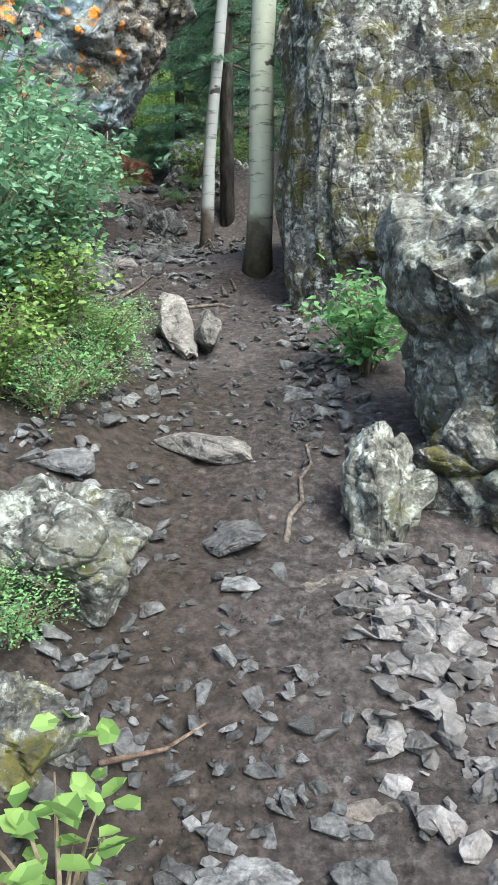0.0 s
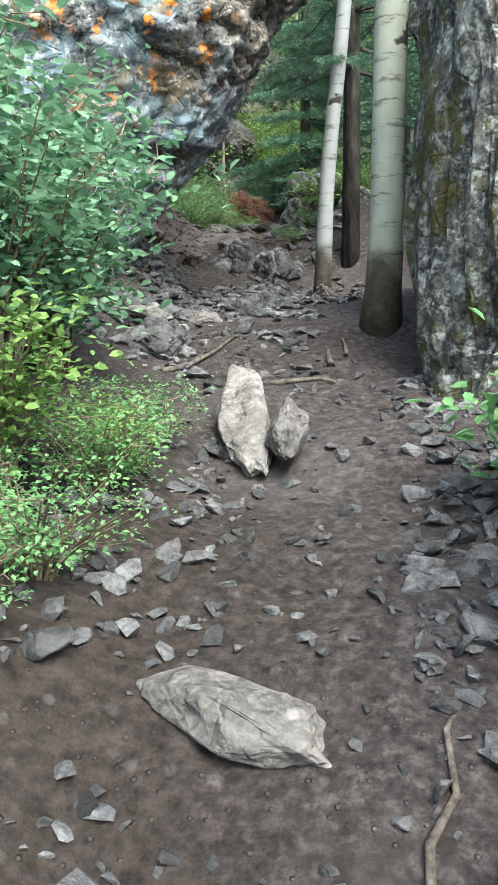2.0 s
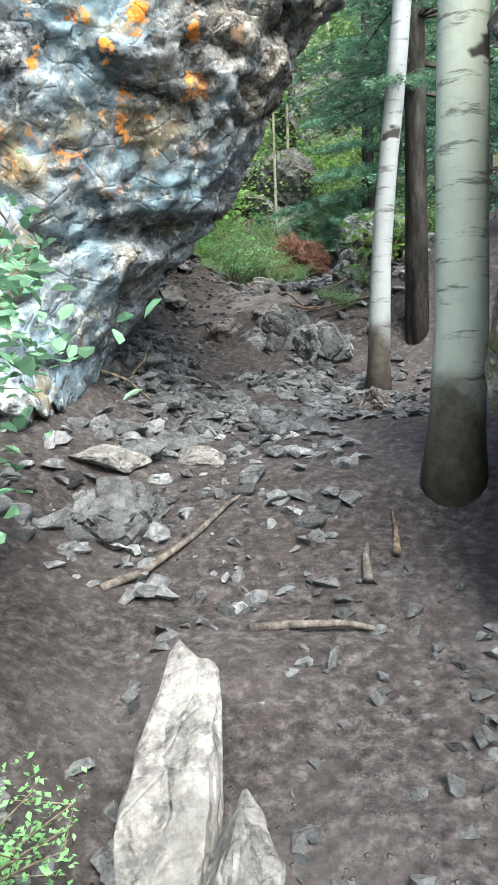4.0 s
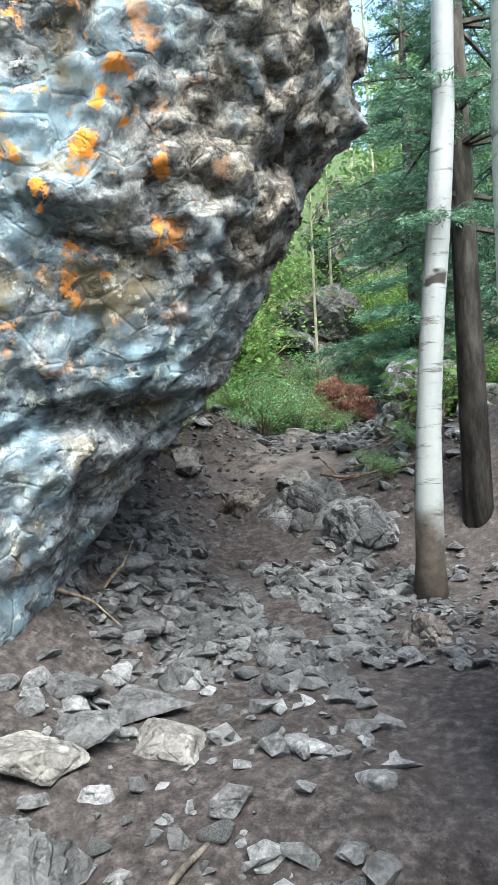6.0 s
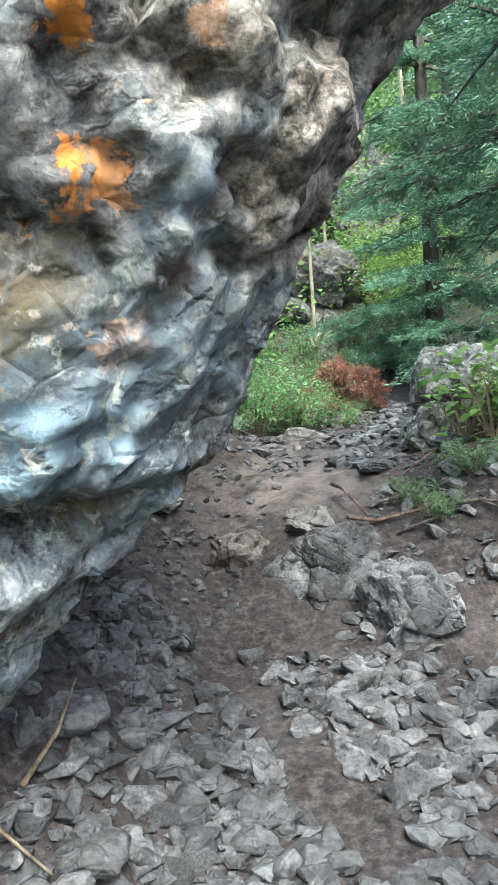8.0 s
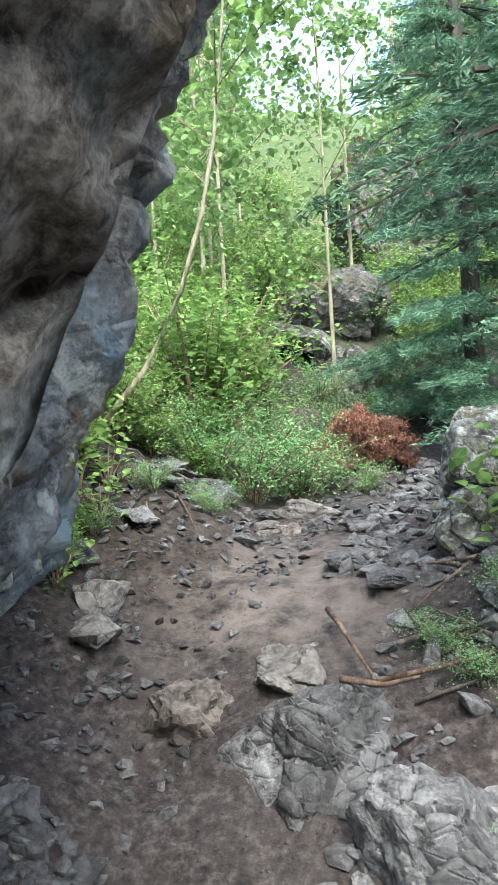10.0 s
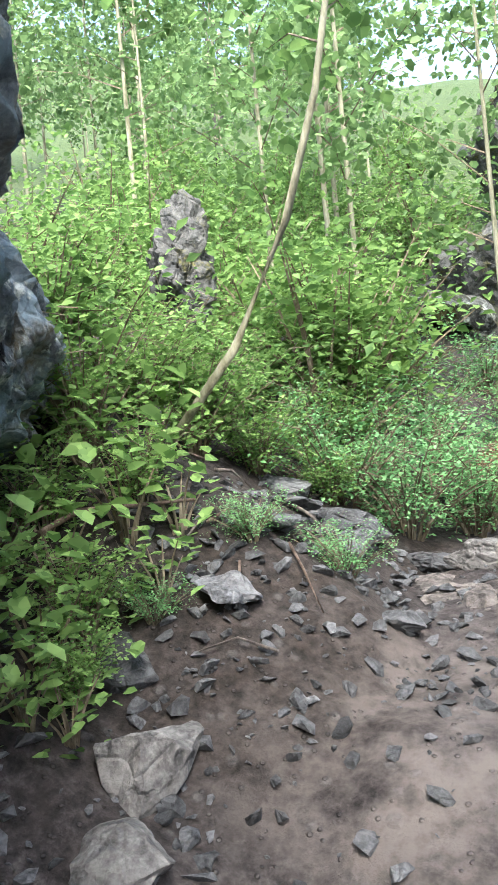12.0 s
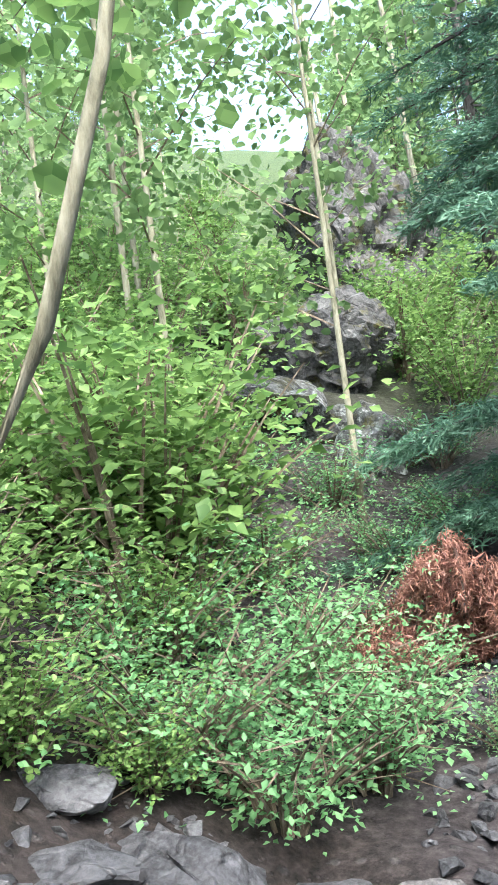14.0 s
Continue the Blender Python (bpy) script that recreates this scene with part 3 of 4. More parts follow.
# key slabs: x, y, half width, kind, turn, tilt, roll
for x, y, r, k, turn, tilt, roll in (
        (-0.48, 4.45, 0.1, 2, 0, 10, 10),
        (-0.05, 2.5, 0.12, 4, 100, -15, 0), (-0.6, 3.1, 0.08, 5, 0, 0, 0), (-0.68, 2.62, 0.14, 6, 30, 10, 0), (-0.03, 2.22, 0.07, 7, 30, 0, 0),
        (0.0, 1.25, 0.13, 1, 20, 0, 0), (0.24, 1.32, 0.08, 2, 60, -20, 20), (-1.3, 6.25, 0.14, 3, 0, 10, -10),
        (-1.22, 6.55, 0.14, 6, 10, 15, 0), (-1.45, 6.4, 0.15, 7, 130, 0, 15), (-1.58, 7.6, 0.12, 8, 60, -20, 0), (-1.49, 7.02, 0.13, 0, 20, 0, 0), (-1.7, 7.25, 0.14, 1, 50, 12, -15),
        (-2.36, 9.62, 0.11, 2, 80, 20, 0), (-2.42, 10.55, 0.18, 5, 10, 0, 12), (-2.55, 10.3, 0.14, 6, 60, 8, 8),
        (-2.15, 10.75, 0.15, 7, 20, 0, 0), (-2.3, 10.3, 0.12, 8, 0, 10, 0), (-1.4, 9.75, 0.16, 0, 30, 0, 0), (-1.2, 9.5, 0.14, 1, 80, 0, 0), (-2.5, 9.3, 0.12, 2, 10, 30, 20), (-2.45, 10.0, 0.12, 3, 0, 0, 0),
        (-2.75, 10.6, 0.14, 4, 0, 0, 10), (-2.0, 9.95, 0.08, 5, 0, 0, 0), (-1.55, 10.4, 0.12, 6, 45, 0, 0)):
    slab = new("stone_slab", slab_mesh("stone_slab", 300 + int(90 * x + 31 * y), GREY, 0.3 + 0.05 * (k % 3), r))
    slab.matrix_world = pose(x, y, height(x, y) + r * 0.14, tilt, roll, turn)
    tagged(slab, "broken slab of pale grey stone on the dirt", "stone", "slabs along the trail")
for x, y, r, turn in ((0.3, 2.3, 0.2, 20), (0.34, 1.5, 0.17, 70), (-1.9, 10.35, 0.2, 10), (-2.0, 10.5, 0.2, 0)):
    flat_rock = new("bedrock", slab_mesh("bedrock", 400 + int(50 * y), TAN, 0.22, r))
    flat_rock.matrix_world = pose(*ground_at(x, y, -0.03), 6, 0, turn)
    tagged(flat_rock, "flat pinkish bedrock showing through the trail", "rock")

for x, y, lx, ly, lz, turn, tilt, roll, seed in (
        (-0.43, 4.58, 0.13, 0.5, 0.26, 12, 21, -8, 1), (-0.24, 4.3, 0.1, 0.2, 0.26, 24, 20, 18, 2), (-0.16, 3.05, 0.25, 0.11, 0.18, -18, 0, 6, 3),
        (-2.27, 9.1, 0.1, 0.2, 0.25, -25, 20, -25, 4), (-2.15, 8.9, 0.1, 0.1, 0.2, 0, 0, 0, 5), (-1.05, 6.35, 0.19, 0.13, 0.14, -25, 0, 4, 6), (-1.32, 6.03, 0.16, 0.14, 0.16, 30, 5, 5, 7), (-1.95, 10.7, 0.2, 0.1, 0.2, 8, 0, 0, 8)):
    slab = new("stone_slab", slab_mesh("stone_slab", 500 + seed, SLAB, 0.6, 1.0))
    slab.data.transform(Matrix.Diagonal((lx, ly, lz * 0.6, 1)))
    slab.matrix_world = pose(*ground_at(x, y, 0.12 if seed < 3 else 0.03), tilt, roll, turn)
    tagged(slab, "pale broken slab bedded in the dirt of the trail", "stone", "slabs along the trail")

FIELDS = [  # x0, x1, y0, y1, count, least and greatest half width, how many singly
    ("trailside stones", 0.3, 1.3, 0.75, 2.5, 1300, 0.015, 0.06, 70),
    ("scree under the cliff", -2.1, -0.55, 6.75, 8.3, 2200, 0.012, 0.075, 80),
    ("scree by the aspen", -0.75, 0.1, 6.95, 8.2, 420, 0.015, 0.06, 0),
    ("stones on the trail", -0.8, 0.25, 1.0, 5.6, 700, 0.008, 0.045, 50),
    ("stones on the left margin", -0.95, -0.3, 1.2, 4.6, 520, 0.01, 0.06, 0),
    ("stones under the boulder", 0.2, 0.62, 3.0, 5.6, 380, 0.015, 0.065, 0),
    ("stones at the cliff foot", -1.6, -0.3, 5.3, 6.8, 380, 0.01, 0.07, 40),
    ("stones on the bank", -2.75, -1.65, 8.4, 10.8, 1100, 0.007, 0.042, 40),
    ("scree past the ledge", -1.5, -0.6, 9.6, 12.2, 700, 0.02, 0.08, 0),
    ("stones on the left edge", -0.5, 0.25, 0.6, 1.9, 240, 0.01, 0.05, 20),
    ("stones past the ferns", -1.98, -1.2, 10.7, 12.2, 420, 0.012, 0.06, 0),
    ("stones by the step", -1.15, -0.3, 8.1, 9.6, 320, 0.015, 0.07, 0),
]


def scatter():
    r = np.random.default_rng(77)
    for group, x0, x1, y0, y1, count, small, large, single in FIELDS:
        rest = []
        light = group == "trailside stones"
        slates, chips = (SLATES_LIGHT, CHIPS_LIGHT) if light else (SLATES, CHIPS)
        for n in range(count):
            u, v = r.uniform(), r.uniform()
            x, y = x0 + (x1 - x0) * u, y0 + (y1 - y0) * v
            if noise.noise((x * 2.5, y * 2.5, 7)) < -0.2 and n % 3:
                continue
            if group == "scree under the cliff" and n % 8 and abs(x + 1.0 + 0.9 * (y - 7.55)) < 0.13 + 0.3 * max(0.0, 7.2 - y):
                continue
            size = small + (large - small) * r.uniform() ** 2.0
            turn, tilt, roll = r.uniform(0, 360), r.normal(0, 20), r.normal(0, 20)
            big = size > 0.03
            if n < single:
                stone("stone", x, y, size, n, turn, tilt, roll, slates[n % 9] if big else chips[n % 8], group=group, lab="loose broken grey stone on the dirt")
            else:
                m = pose(x, y, height(x, y) + size * 0.16, tilt, roll, turn) @ Matrix.Scale(size, 4)
                src = slates[n % 9] if size > 0.06 else chips[n % 8]
                rest.append(([m @ q.co for q in src.vertices], [tuple(p.vertices) for p in src.polygons]))
        ob = new("gravel", mesh_of("gravel", *join(rest), LIGHT if light else GREY))
        tagged(ob, "small broken grey stones strewn on the dirt", "gravel", kind="stuff")


# ---- trees ----
def trunk(name, place, height_m, r0, r1, bend, mat, lab, cat, flare=1.35):
    pts, rad = [], []
    n = 26
    for i in range(n + 1):
        s = i / n
        z = height_m * s
        wob = 0.018 * math.sin(z * 2.3 + place[0] * 9)
        pts.append((bend[0] * s + wob, bend[1] * s + 0.5 * wob, z - 0.15))
        rad.append((r0 + (r1 - r0) * s) * (1 + (flare - 1) * math.exp(-z * 4.5)))
    v, f = tube(pts, rad, 16)
    v = [p + Vector((p.x - bend[0] * p.z / height_m, p.y, 0)).normalized() * 0.012 * noise.noise(Vector(p) * 5) for p in v]
    base = new(name)
    base.matrix_world = pose(*place)
    part(base, "trunk", mesh_of("trunk", v, f, mat, True))
    return tagged(base, lab, cat)


trunk("aspen_tree", ground_at(0.05, 6.1), 9, 0.095, 0.07, (0.35, 0.1), ASPEN_LIVE, "living aspen with smooth pale scarred bark", "tree", 1.5)
trunk("dead_aspen", ground_at(-0.45, 7.95), 8, 0.065, 0.04, (0.55, 0.0), ASPEN_DEAD, "dead aspen trunk with peeling grey bark", "tree", 1.5)


def bush(name, seed, radius, tall, stems, count, size, mat, lab, cat="bush", sides=4):
    """A shrub: bent stems with side twigs, and leaves along them."""
    rng = np.random.default_rng(seed)
    tubes, cents = [], []
    per = max(1, count // (stems * 6))
    for s in range(stems):
        a, out = rng.uniform(0, 2 * math.pi), radius * rng.uniform(0.25, 1)
        top = np.array([math.cos(a) * out, math.sin(a) * out, tall * rng.uniform(0.45, 1)])
        pts = [np.array([top[0] * 0.12, top[1] * 0.12, -0.05]) * (1 - q) + top * np.array([q ** 1.4, q ** 1.4, q ** 0.8]) for q in np.linspace(0, 1, 5)]
        tubes.append(tube(pts, [0.009, 0.008, 0.006, 0.004, 0.002], 3))
        for k in range(6):
            p = pts[1 + k * 3 // 5] * 0.5 + pts[min(4, 2 + k * 3 // 5)] * 0.5
            e = p + rng.normal(size=3) * radius * np.array([0.3, 0.3, 0.18]) + (0, 0, 0.04)
            if k % 2 and cat == "bush" and stems > 20:
                tubes.append(tube([p, e], [0.003, 0.001], 3))
            q = rng.uniform(0, 1.15, per)[:, None]
            cents.append(p * (1 - q) + e * q + rng.normal(size=(per, 3)) * size * 0.9)
    base = new(name)
    v, f = join(tubes)
    part(base, "stems", mesh_of("stems", v, f, TWIG), "stuff")
    c = np.concatenate(cents)
    v, f = leaves(rng, c, size, 0.62 if sides == 2 else 0.68, 0.7, sides)
    part(base, "foliage", mesh_of("foliage", v, f, mat, True), "stuff")
    return tagged(base, lab, cat)


def at(x, y, turn=0, s=1.0, lift=0.0, sz=None):
    return Matrix.Translation(ground_at(x, y, lift)) @ pose(0, 0, 0, 0, 0, turn) @ Matrix.Diagonal((s, s, sz or s, 1))


def put(ob, m):
    ob.matrix_world = m
    return ob


def spread(proto, spots):
    """proto at the first spot, copies at the others: (x, y, turn, scale)."""
    for i, (x, y, turn, s) in enumerate(spots):
        m = at(x, y, turn, s)
        if i:
            copy_thing(proto, m)
        else:
            proto.matrix_basis = m


dark_bush = bush("leafy_bush", 31, 0.5, 0.95, 26, 2600, 0.05, LEAF_BUSH, "dense green leafy bush on the bank beside the trail")
tagged(dark_bush, group="bank bushes")
spread(dark_bush, [(-1.15, 3.9, 0, 1), (-1.25, 3.2, 80, 0.9), (-1.15, 4.35, 150, 1.05), (-1.6, 4.2, 220, 1.3), (-1.7, 3.3, 300, 1.2), (-1.45, 4.85, 40, 1.1), (-2.2, 3.8, 20, 1.5)])
lime_bush = bush("lime_green_bush", 37, 0.42, 0.55, 22, 1800, 0.042, LEAF_LIME, "bright yellow-green leafy shrub beside the trail")
tagged(lime_bush, group="bright shrubs")
spread(lime_bush, [(-0.95, 3.55, 0, 0.8), (-1.0, 2.9, 60, 0.8), (-2.95, 10.3, 130, 1.0), (-3.2, 9.8, 10, 1.3), (-0.5, 9.75, 40, 0.7), (-0.75, 10.0, 90, 0.6), (-2.5, 9.15, 40, 0.4), (-0.7, 3.85, 200, 0.5)])
small_bush = bush("low_shrub", 41, 0.26, 0.4, 18, 560, 0.055, LEAF_FERN, "small green shrub growing under a boulder")
spread(small_bush, [(0.62, 3.95, 0, 1.1)])


def spruce(name, seed, tall, radius, mat, lab, low=0.6, dens=1.0, fine=(2, 0.014, 0.042, 0.0055)):
    """A spruce: a straight trunk, whorls of drooping boughs, each with sprays of short needled twigs."""
    rng = np.random.default_rng(seed)
    tubes, quads = [], []
    z = low
    while z < tall - 0.3:
        reach = radius * (1 - z / tall) ** 0.8 * rng.uniform(0.8, 1.1)
        for _ in range(5):
            a = rng.uniform(0, 2 * math.pi)
            out = np.array([math.cos(a), math.sin(a), 0])
            side = np.array([-out[1], out[0], 0])
            pts = [np.array([0, 0, z]) + out * reach * q + np.array([0, 0, -0.28 * reach * q * q + 0.08 * reach * q ** 4]) for q in np.linspace(0, 1, 6)]
            tubes.append(tube(pts, [0.02, 0.016, 0.012, 0.008, 0.005, 0.002], 4))
            n = int(46 * dens * max(0.4, reach))
            for q in rng.uniform(0.15, 1.0, n):
                p = pts[0] + out * reach * q + np.array([0, 0, -0.28 * reach * q * q + 0.08 * reach * q ** 4])
                sgn = rng.choice([-1, 1])
                tl = reach * 0.33 * (1.15 - q) * rng.uniform(0.5, 1.1) + 0.06
                d = side * sgn * rng.uniform(0.6, 1) + out * 0.7 + np.array([0, 0, rng.uniform(-0.55, 0.05)])
                d /= np.linalg.norm(d)
                m = max(2, int(tl / 0.045))
                for k in range(m):
                    quads.append((p + d * tl * (k + 0.5) / m, d))
        z += 0.24 * rng.uniform(0.7, 1.3)
    base = new(name)
    v, f = tube([(0, 0, -0.2), (0, 0, tall * 0.5), (0, 0, tall)], [0.085, 0.055, 0.01], 12)
    v2, f2 = join(tubes)
    part(base, "trunk", mesh_of("trunk", v, f, BARK, True))
    part(base, "branches", mesh_of("branches", v2, f2, BARK), "stuff")
    c = np.array([q[0] for q in quads])
    d = np.array([q[1] for q in quads])
    times, loose, long, wide = fine
    c, d = np.concatenate([c] * times), np.concatenate([d] * times)
    c = c + rng.normal(size=c.shape) * loose
    n = len(c)
    e = d + rng.normal(size=(n, 3)) * 0.45
    e /= np.linalg.norm(e, axis=1)[:, None]
    s = np.cross(e, rng.normal(size=(n, 3)))
    s /= np.linalg.norm(s, axis=1)[:, None]
    L = rng.uniform(0.6, 1.1, n)[:, None] * long
    wv = s * wide
    v = np.stack([c - e * L - wv * 0.6, c - e * L * 0.1 - wv * 1.3, c + e * L, c - e * L * 0.1 + wv * 1.3], 1).reshape(-1, 3)
    i = np.arange(n)[:, None] * 4
    part(base, "needles", mesh_of("needles", v, np.concatenate([i + [0, 1, 2], i + [0, 2, 3]]), mat), "stuff")
    return tagged(base, lab, "tree")


spruce_tree = spruce("spruce_tree", 51, 8.0, 1.5, NEEDLE, "dark green spruce with drooping boughs", 0.35, 0.42)
tagged(spruce_tree, group="spruces")
spread(spruce_tree, [(0.1, 11.3, 70, 0.9), (-1.3, 19.5, 0, 1.1), (0.8, 18.0, 80, 1.2), (2.5, 17.0, 30, 1.3), (1.5, 8.6, 200, 1.1), (-2.9, 4.7, 20, 0.8), (0.3, 14.5, 250, 1.2), (1.2, 11.5, 30, 1.2)])
near_spruce = spruce("spruce_tree", 53, 6.0, 1.35, NEEDLE, "dark green spruce with drooping boughs over the trail", 1.6, 1.0, (7, 0.012, 0.022, 0.0022))
tagged(near_spruce, group="spruces")
spread(near_spruce, [(-0.24, 8.6, 0, 1.0)])
full_spruce = spruce("spruce_tree", 57, 5.5, 1.4, NEEDLE, "full blue-green spruce with boughs down to the ground", 0.35, 1.6, (5, 0.016, 0.03, 0.003))
tagged(full_spruce, group="spruces")
spread(full_spruce, [(-1.12, 12.9, 0, 1.05)])


def young_aspen(name, seed, tall, r, spread_r, count, size, mat, lab, bend=(0, 0), low=0.25, bark=ASPEN_LIVE, sides=2):
    rng = np.random.default_rng(seed)
    tubes, cents = [], []
    pts = [np.array([bend[0] * (1 - math.exp(-4.5 * q)), bend[1] * q, tall * q - 0.1]) for q in np.linspace(0, 1, 9)]
    tr = tube(pts, list(np.linspace(r, r * 0.25, 9)), 8)
    nb = 18
    for k in range(nb):
        q = low + (1 - low) * k / nb
        p = np.array([np.interp(q, np.linspace(0, 1, 9), [w[i] for w in pts]) for i in range(3)])
        a = rng.uniform(0, 2 * math.pi)
        reach = spread_r * (1.1 - 0.6 * q) * rng.uniform(0.5, 1.1)
        e = p + np.array([math.cos(a) * reach, math.sin(a) * reach, reach * 0.5])
        tubes.append(tube([p, (p + e) / 2 + (0, 0, 0.05), e], [r * 0.3, r * 0.2, r * 0.06], 3))
        for _ in range(4):
            t = rng.uniform(0.35, 1.05)
            o = p * (1 - t) + e * t
            cents.append(o + rng.normal(size=(max(2, count // (nb * 4)), 3)) * reach * 0.2)
    base = new(name)
    part(base, "trunk", mesh_of("trunk", *tr, bark, True))
    part(base, "branches", mesh_of("branches", *join(tubes), TWIG), "stuff")
    v, f = leaves(rng, np.concatenate(cents), size, 0.85, 0.2, sides)
    part(base, "foliage", mesh_of("foliage", v, f, mat, True), "stuff")
    return tagged(base, lab, "tree")


sapling = young_aspen("aspen_sapling", 61, 3.2, 0.017, 0.8, 900, 0.065, LEAF_LIME, "leaning aspen sapling with bright green leaves", (0.9, 0.35), 0.42, SAPLING, 4)
spread(sapling, [(-2.9, 9.95, 0, 1.0)])
hill_tree = young_aspen("hillside_aspen", 67, 5.0, 0.022, 1.0, 1700, 0.065, LEAF_ASPEN, "slender young aspen in full leaf on the hillside", bark=SAPLING, sides=4)
tagged(hill_tree, group="hillside aspens")
rng = random.Random(5)
spots = []
for k in range(36):
    y = rng.uniform(13.0, 22)
    x = rng.uniform(-1.15 * (y - 7) - 1.5, -0.16 * (y - 8) - 1.2)
    if not -0.34 < (x + 1.7) / (y - 8.8) < -0.16:
        spots.append((x, y, rng.uniform(0, 360), rng.uniform(0.7, 1.2)))
spread(hill_tree, spots)
far_tree = young_aspen("far_hillside_aspen", 69, 5.0, 0.04, 1.3, 1300, 0.13, LEAF_ASPEN, "leafy aspen on the far hillside", low=0.1, bark=BARK)
tagged(far_tree, group="far hillside aspens")
spots = []
for k in range(68):
    y = 21 + 30 * (k / 68) ** 1.3
    x = rng.uniform(-0.85 * (y - 7), 0.25 * (y - 8))
    if not -0.4 < (x + 1.7) / (y - 9) < -0.15:
        spots.append((x, y, rng.uniform(0, 360), rng.uniform(0.7, 1.3)))
spread(far_tree, spots)

thicket = bush("thicket_bush", 43, 0.5, 0.75, 20, 1500, 0.046, LEAF_LIME, "light green leafy undergrowth on the hillside", sides=2)
tagged(thicket, group="hillside undergrowth")
spots = []
rng = random.Random(9)
while len(spots) < 60:
    y = rng.uniform(11.6, 20)
    x = rng.uniform(-3.0 - 0.75 * (y - 9), -2.75 - 0.12 * (y - 10))
    clear = math.hypot(x + 3.0, y - 14.4) > 1.1 and not (-0.34 < (x + 1.7) / (y - 8.8) < -0.12 and 11.8 < y < 14.5)
    if clear:
        spots.append((x, y, rng.uniform(0, 360), rng.uniform(0.8, 1.35)))
spread(thicket, spots + [(-0.2, 10.0, 0, 0.6), (-1.9, 15.6, 40, 1.0), (-2.3, 16.1, 70, 1.1), (-2.6, 16.9, 20, 1.2), (-1.8, 14.9, 130, 0.9), (-1.4, 16.5, 10, 1.2), (-2.0, 17.0, 100, 1.2), (-3.4, 13.4, 0, 1.0), (-3.3, 12.6, 0, 0.9)])
bank_bush = bush("bank_bush", 44, 0.5, 0.7, 26, 2000, 0.04, LEAF_LIME, "fresh green leafy bush on the bank above the trail")
tagged(bank_bush, group="fresh green bank bushes")
spread(bank_bush, [(-3.0, 9.75, 0, 0.8), (-3.15, 10.2, 40, 0.9), (-3.3, 9.5, 140, 0.9), (-2.75, 8.95, 90, 0.5), (-2.85, 10.6, 30, 0.7), (-3.2, 10.8, 80, 1.0), (-3.8, 10.2, 0, 1.2), (-3.6, 11.2, 50, 1.2), (-2.9, 11.4, 90, 0.9), (-4.3, 10.9, 10, 1.3), (-2.62, 9.3, 160, 0.5), (-2.75, 9.72, 210, 0.5), (-2.62, 10.8, 15, 0.5), (-2.9, 9.45, 265, 0.55)])
fern = bush("fern_clump", 47, 0.42, 0.42, 26, 2300, 0.025, LEAF_FERN, "low feathery green ferny growth beside the trail", sides=2)
tagged(fern, group="ferny growth")
spread(fern, [(-2.35, 11.0, 0, 1.0), (-2.6, 10.95, 50, 1.0), (-2.15, 11.35, 100, 1.0), (-2.5, 11.5, 200, 1.1), (-2.15, 11.7, 20, 0.8), (-2.85, 11.3, 70, 1.1), (-2.35, 12.1, 30, 1.0), (-1.75, 11.5, 160, 0.5), (-2.75, 12.4, 80, 1.0), (-2.2, 10.05, 0, 0.42), (-2.42, 9.85, 80, 0.35), (-2.5, 9.45, 30, 0.3), (-0.62, 1.78, 0, 0.45), (-0.68, 1.9, 90, 0.4), (-0.72, 3.3, 0, 0.7), (-0.8, 2.95, 60, 0.6), (-0.75, 3.75, 120, 0.7), (-0.75, 4.2, 10, 0.6), (-0.78, 8.55, 0, 0.16), (-0.92, 9.1, 0, 0.32), (-0.78, 8.95, 70, 0.3), (-0.65, 9.2, 20, 0.4), (-2.2, 12.9, 0, 0.9), (-2.6, 13.4, 90, 1.0), (-3.1, 13.1, 10, 1.2), (-1.9, 13.3, 10, 0.8), (-2.0, 14.2, 10, 0.9)])
broad = bush("broadleaf_plant", 49, 0.2, 0.26, 9, 90, 0.075, LEAF_LIME, "broad-leaved bright green plant beside the trail", "plant")
tagged(broad, group="broad-leaved plants")
spread(broad, [(-0.36, 1.2, 0, 1.0), (-2.5, 8.85, 130, 0.85), (-2.6, 9.15, 75, 0.9), (-2.5, 9.5, 20, 0.7), (-2.75, 9.35, 100, 0.9), (-2.75, 8.95, 250, 1.1), (-2.95, 9.3, 310, 1.2), (-2.55, 9.25, 10, 0.7), (-2.85, 9.15, 110, 1.1), (-2.7, 9.6, 60, 1.0), (-2.95, 9.7, 160, 1.1), (-2.42, 9.05, 200, 0.6), (-2.48, 8.98, 80, 0.65), (-2.6, 9.72, 10, 0.8), (-2.8, 9.85, 110, 0.9), (-0.55, 9.55, 60, 1.2), (-0.7, 9.65, 160, 1.3)])


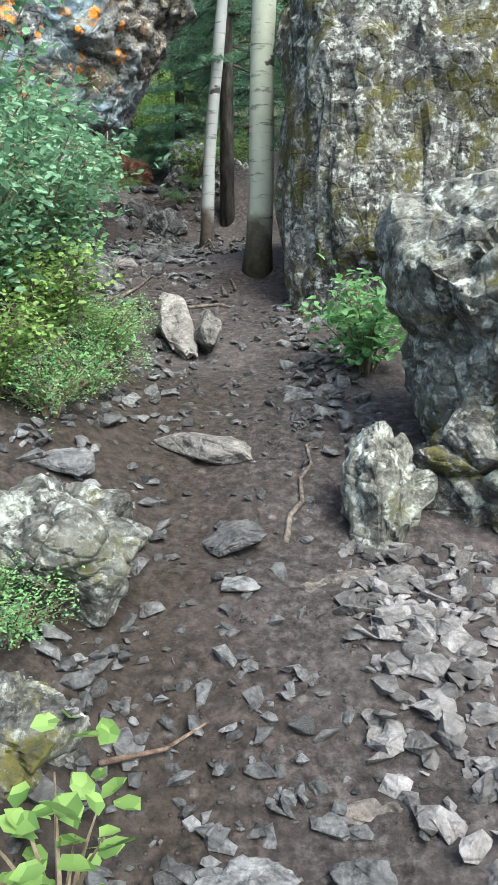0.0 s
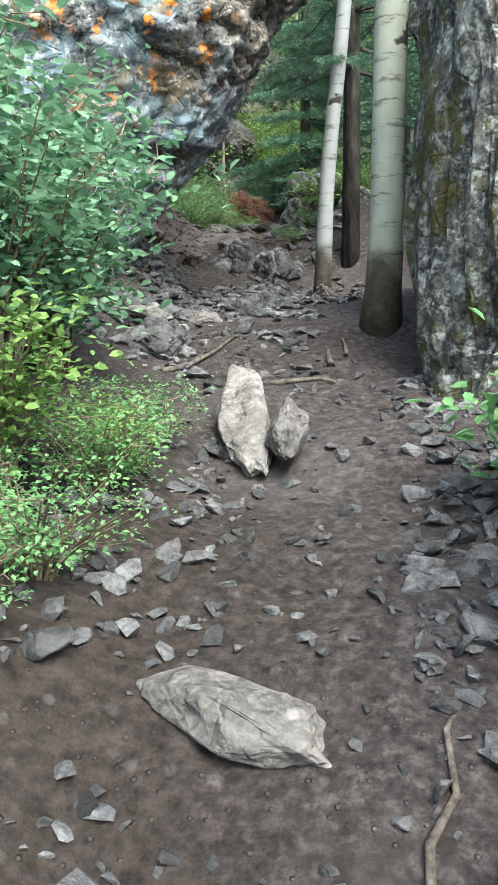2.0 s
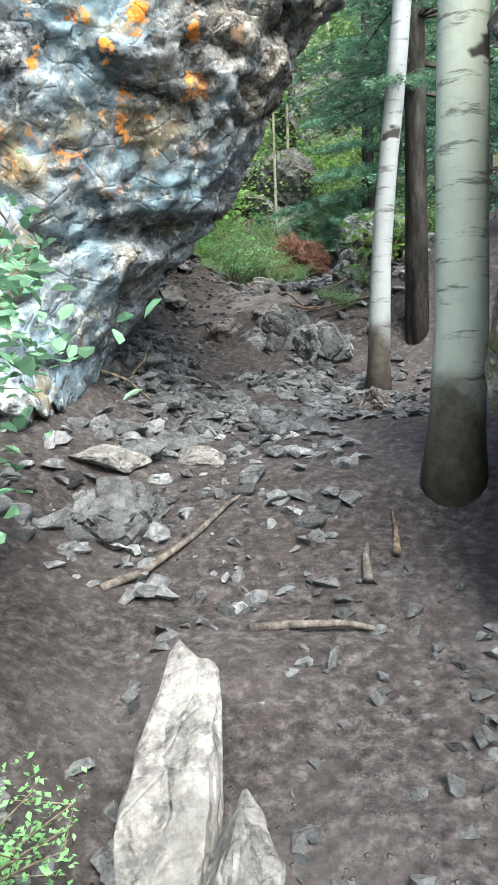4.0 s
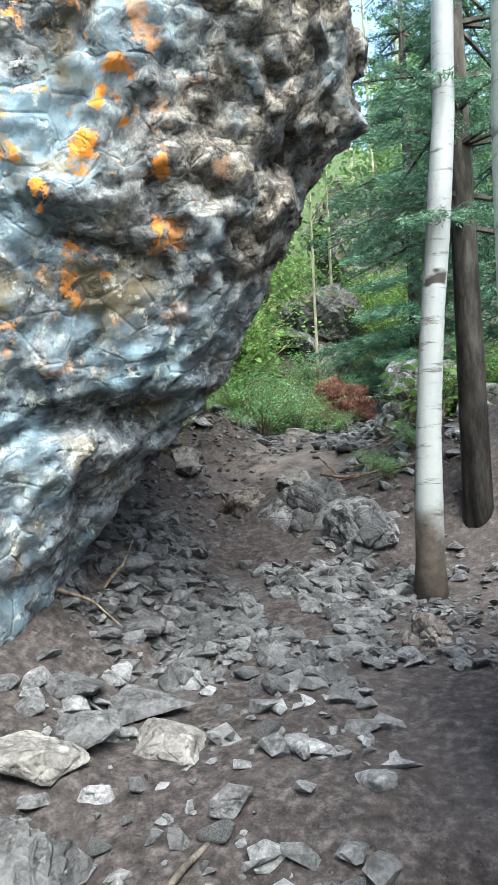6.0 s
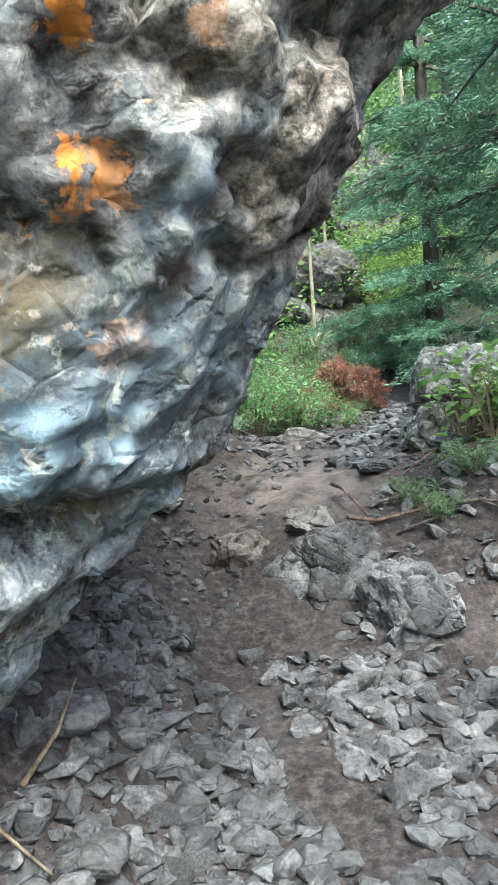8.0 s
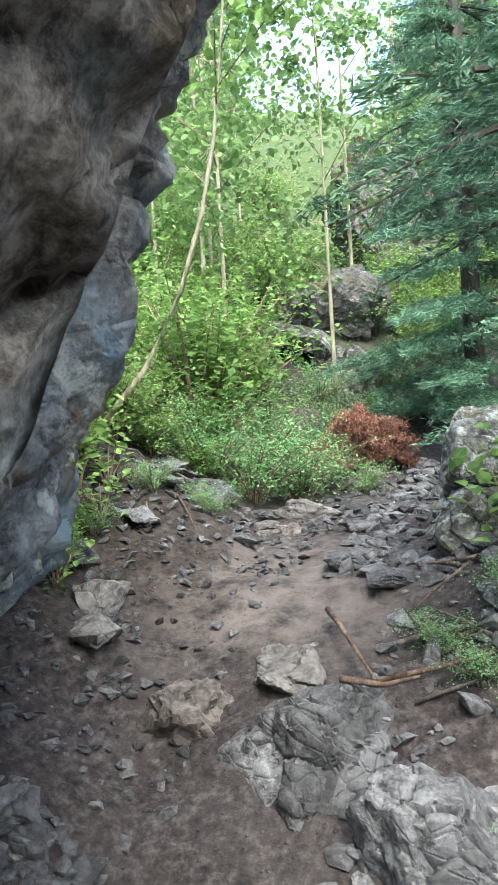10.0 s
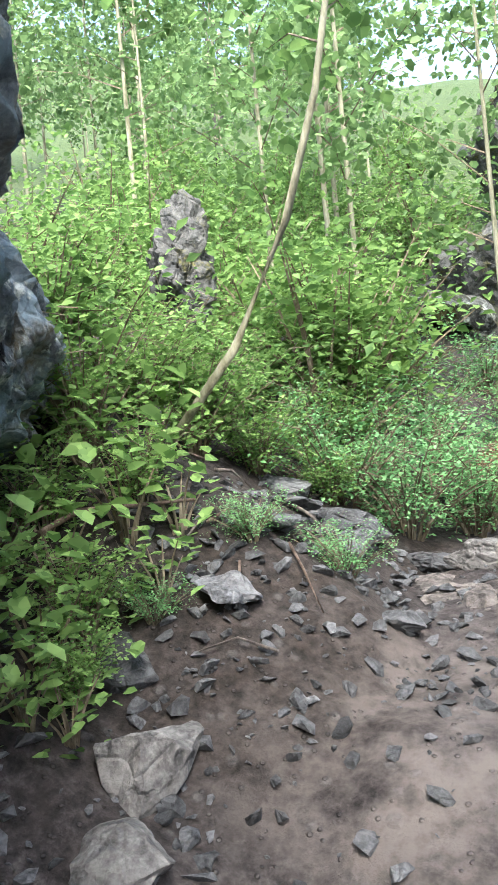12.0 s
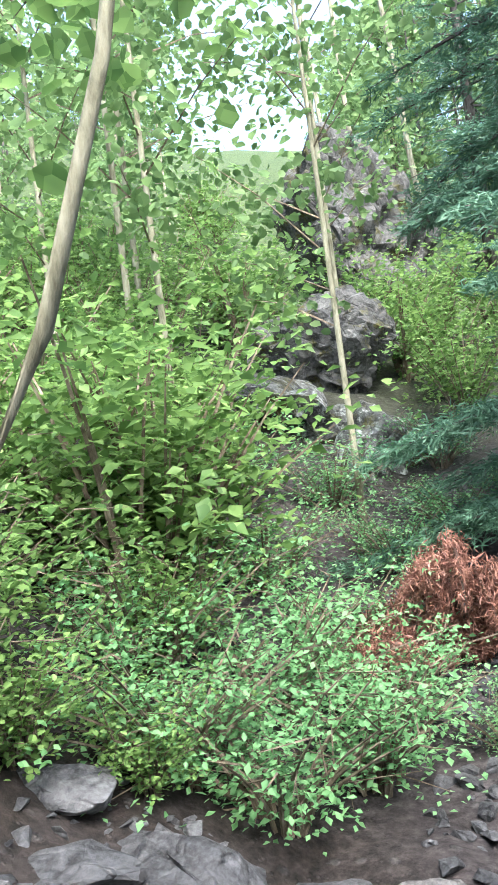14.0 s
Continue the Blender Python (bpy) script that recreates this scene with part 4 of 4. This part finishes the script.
def dead_bush():
    """A fallen spruce top, all needles rust-red."""
    r = np.random.default_rng(3)
    tubes, c = [], []
    for k in range(46):
        a = r.uniform(-0.2, math.pi + 0.2)
        out = r.uniform(0.25, 0.48)
        mid = np.array([math.cos(a) * out * 0.6, r.uniform(-0.2, 0.2), 0.12 + abs(math.sin(a)) * r.uniform(0.2, 0.42)])
        e = mid + np.array([math.cos(a) * out * 0.55, r.uniform(-0.12, 0.12), -r.uniform(0.05, 0.2)])
        tubes.append(tube([(0, 0, 0.1), mid, e], [0.012, 0.008, 0.003], 4))
        q = r.uniform(0.25, 2.05, 420)[:, None]
        c.append(np.where(q < 1, mid * q, mid + (e - mid) * (q - 1)) + r.normal(size=(420, 3)) * 0.026)
    base = new("dead_spruce_top")
    part(base, "branches", mesh_of("branches", *join(tubes), STICK), "stuff")
    part(base, "needles", mesh_of("needles", *leaves(r, np.concatenate(c), 0.045, 0.1, -0.3), NEEDLE_DEAD), "stuff")
    base.matrix_world = at(-1.9, 12.0, 20, 0.9)
    tagged(base, "fallen spruce top with rust-red dead needles", "dead branch")


dead_bush()


def stick(name, pts, r0, mat, lab):
    """A bent stick lying along ground points (x, y, lift)."""
    q = [(x, y, height(x, y) + z) for x, y, z in pts]
    n = len(q)
    ob = new(name, mesh_of(name, *tube(q, [r0 * (1 - 0.6 * i / (n - 1)) for i in range(n)], 7), mat, True))
    return tagged(ob, lab, "stick")


stick("tree_root", [(0.13, 2.5, -0.01), (0.15, 2.62, 0.012), (0.2, 2.7, 0.012), (0.2, 2.82, 0.015), (0.25, 2.92, 0.008), (0.24, 3.05, 0.01), (0.28, 3.16, -0.02)], 0.013, ROOT, "bare root crossing the trail")
stick("tree_root", [(-1.0, 5.3, 0.0), (-0.92, 5.45, 0.02), (-0.82, 5.7, 0.015), (-0.76, 5.9, 0.015), (-0.72, 6.05, -0.02)], 0.016, ROOT, "bare root crossing the trail")
stick("tree_root", [(-0.48, 5.22, 0.0), (-0.36, 5.24, 0.02), (-0.2, 5.24, 0.025), (-0.08, 5.28, 0.0)], 0.017, ROOT, "dark bare root crossing the trail")
stick("dead_stick", [(-0.17, 5.45, 0.02), (-0.19, 5.55, 0.025), (-0.2, 5.66, 0.02)], 0.017, ROOT, "grey broken stick on the dirt")
stick("dead_stick", [(-0.1, 5.62, 0.02), (-0.11, 5.72, 0.02), (-0.14, 5.9, 0.02)], 0.014, STICK, "pale broken stick on the dirt")
stick("dead_stick", [(-1.34, 9.2, 0.08), (-1.25, 9.02, 0.12), (-1.1, 8.84, 0.14)], 0.013, STICK, "reddish dead branch beside the ledge")
stick("dead_stick", [(-1.18, 8.76, 0.2), (-1.06, 8.82, 0.14), (-0.96, 8.88, 0.1)], 0.012, STICK, "reddish dead branch beside the ledge")
stick("dead_stick", [(-2.9, 9.2, 0.1), (-2.75, 9.45, 0.16), (-2.55, 9.75, 0.12)], 0.012, STICK, "thin reddish dead branch in the undergrowth")
stick("dead_stick", [(-1.66, 7.0, 0.05), (-1.65, 7.15, 0.1), (-1.68, 7.3, 0.13)], 0.008, TWIG, "pale twig on the scree")
stick("dead_stick", [(-1.75, 6.75, 0.05), (-1.62, 6.85, 0.07), (-1.5, 6.88, 0.06)], 0.008, TWIG, "pale twig on the scree")
stick("dead_stick", [(-0.35, 1.55, 0.03), (-0.2, 1.6, 0.03), (-0.1, 1.68, 0.02)], 0.008, STICK, "thin reddish twig on the dirt")

rng = random.Random(21)
for k in range(12):
    x, y, a, h = rng.uniform(-1.05, -0.5), rng.uniform(8.75, 9.7), rng.uniform(0, 6.28), rng.uniform(0.08, 0.22)
    c, d = math.cos(a) * h, math.sin(a) * h
    stick("dead_stick", [(x - c, y - d, 0.02), (x, y, 0.035), (x + c, y + d, 0.02)], rng.uniform(0.006, 0.013), ROOT if k % 3 else STICK, "dark dead twig lying beside the ledge")
for k in range(10):
    x, y, a, h = rng.uniform(-2.9, -2.2), rng.uniform(9.0, 10.4), rng.uniform(0, 6.28), rng.uniform(0.06, 0.2)
    c, d = math.cos(a) * h, math.sin(a) * h
    stick("dead_stick", [(x - c, y - d, 0.02), (x, y, 0.04), (x + c, y + d, 0.02)], rng.uniform(0.004, 0.009), ROOT if k % 2 else STICK, "thin dead twig on the bank")

# white trunks on the far slope
white_trunk = trunk("far_aspen", (0, 0, 0), 7, 0.045, 0.03, (-0.35, 0), SAPLING, "white bare aspen trunk on the hillside", "tree", 1.1)
tagged(white_trunk, group="far white trunks")
spread(white_trunk, [(-3.5, 21.5, 40, 1.0), (-3.2, 22.0, 90, 1.0), (-2.1, 21.0, 10, 1.0), (-7.5, 22.0, 10, 1.0)])
scatter()
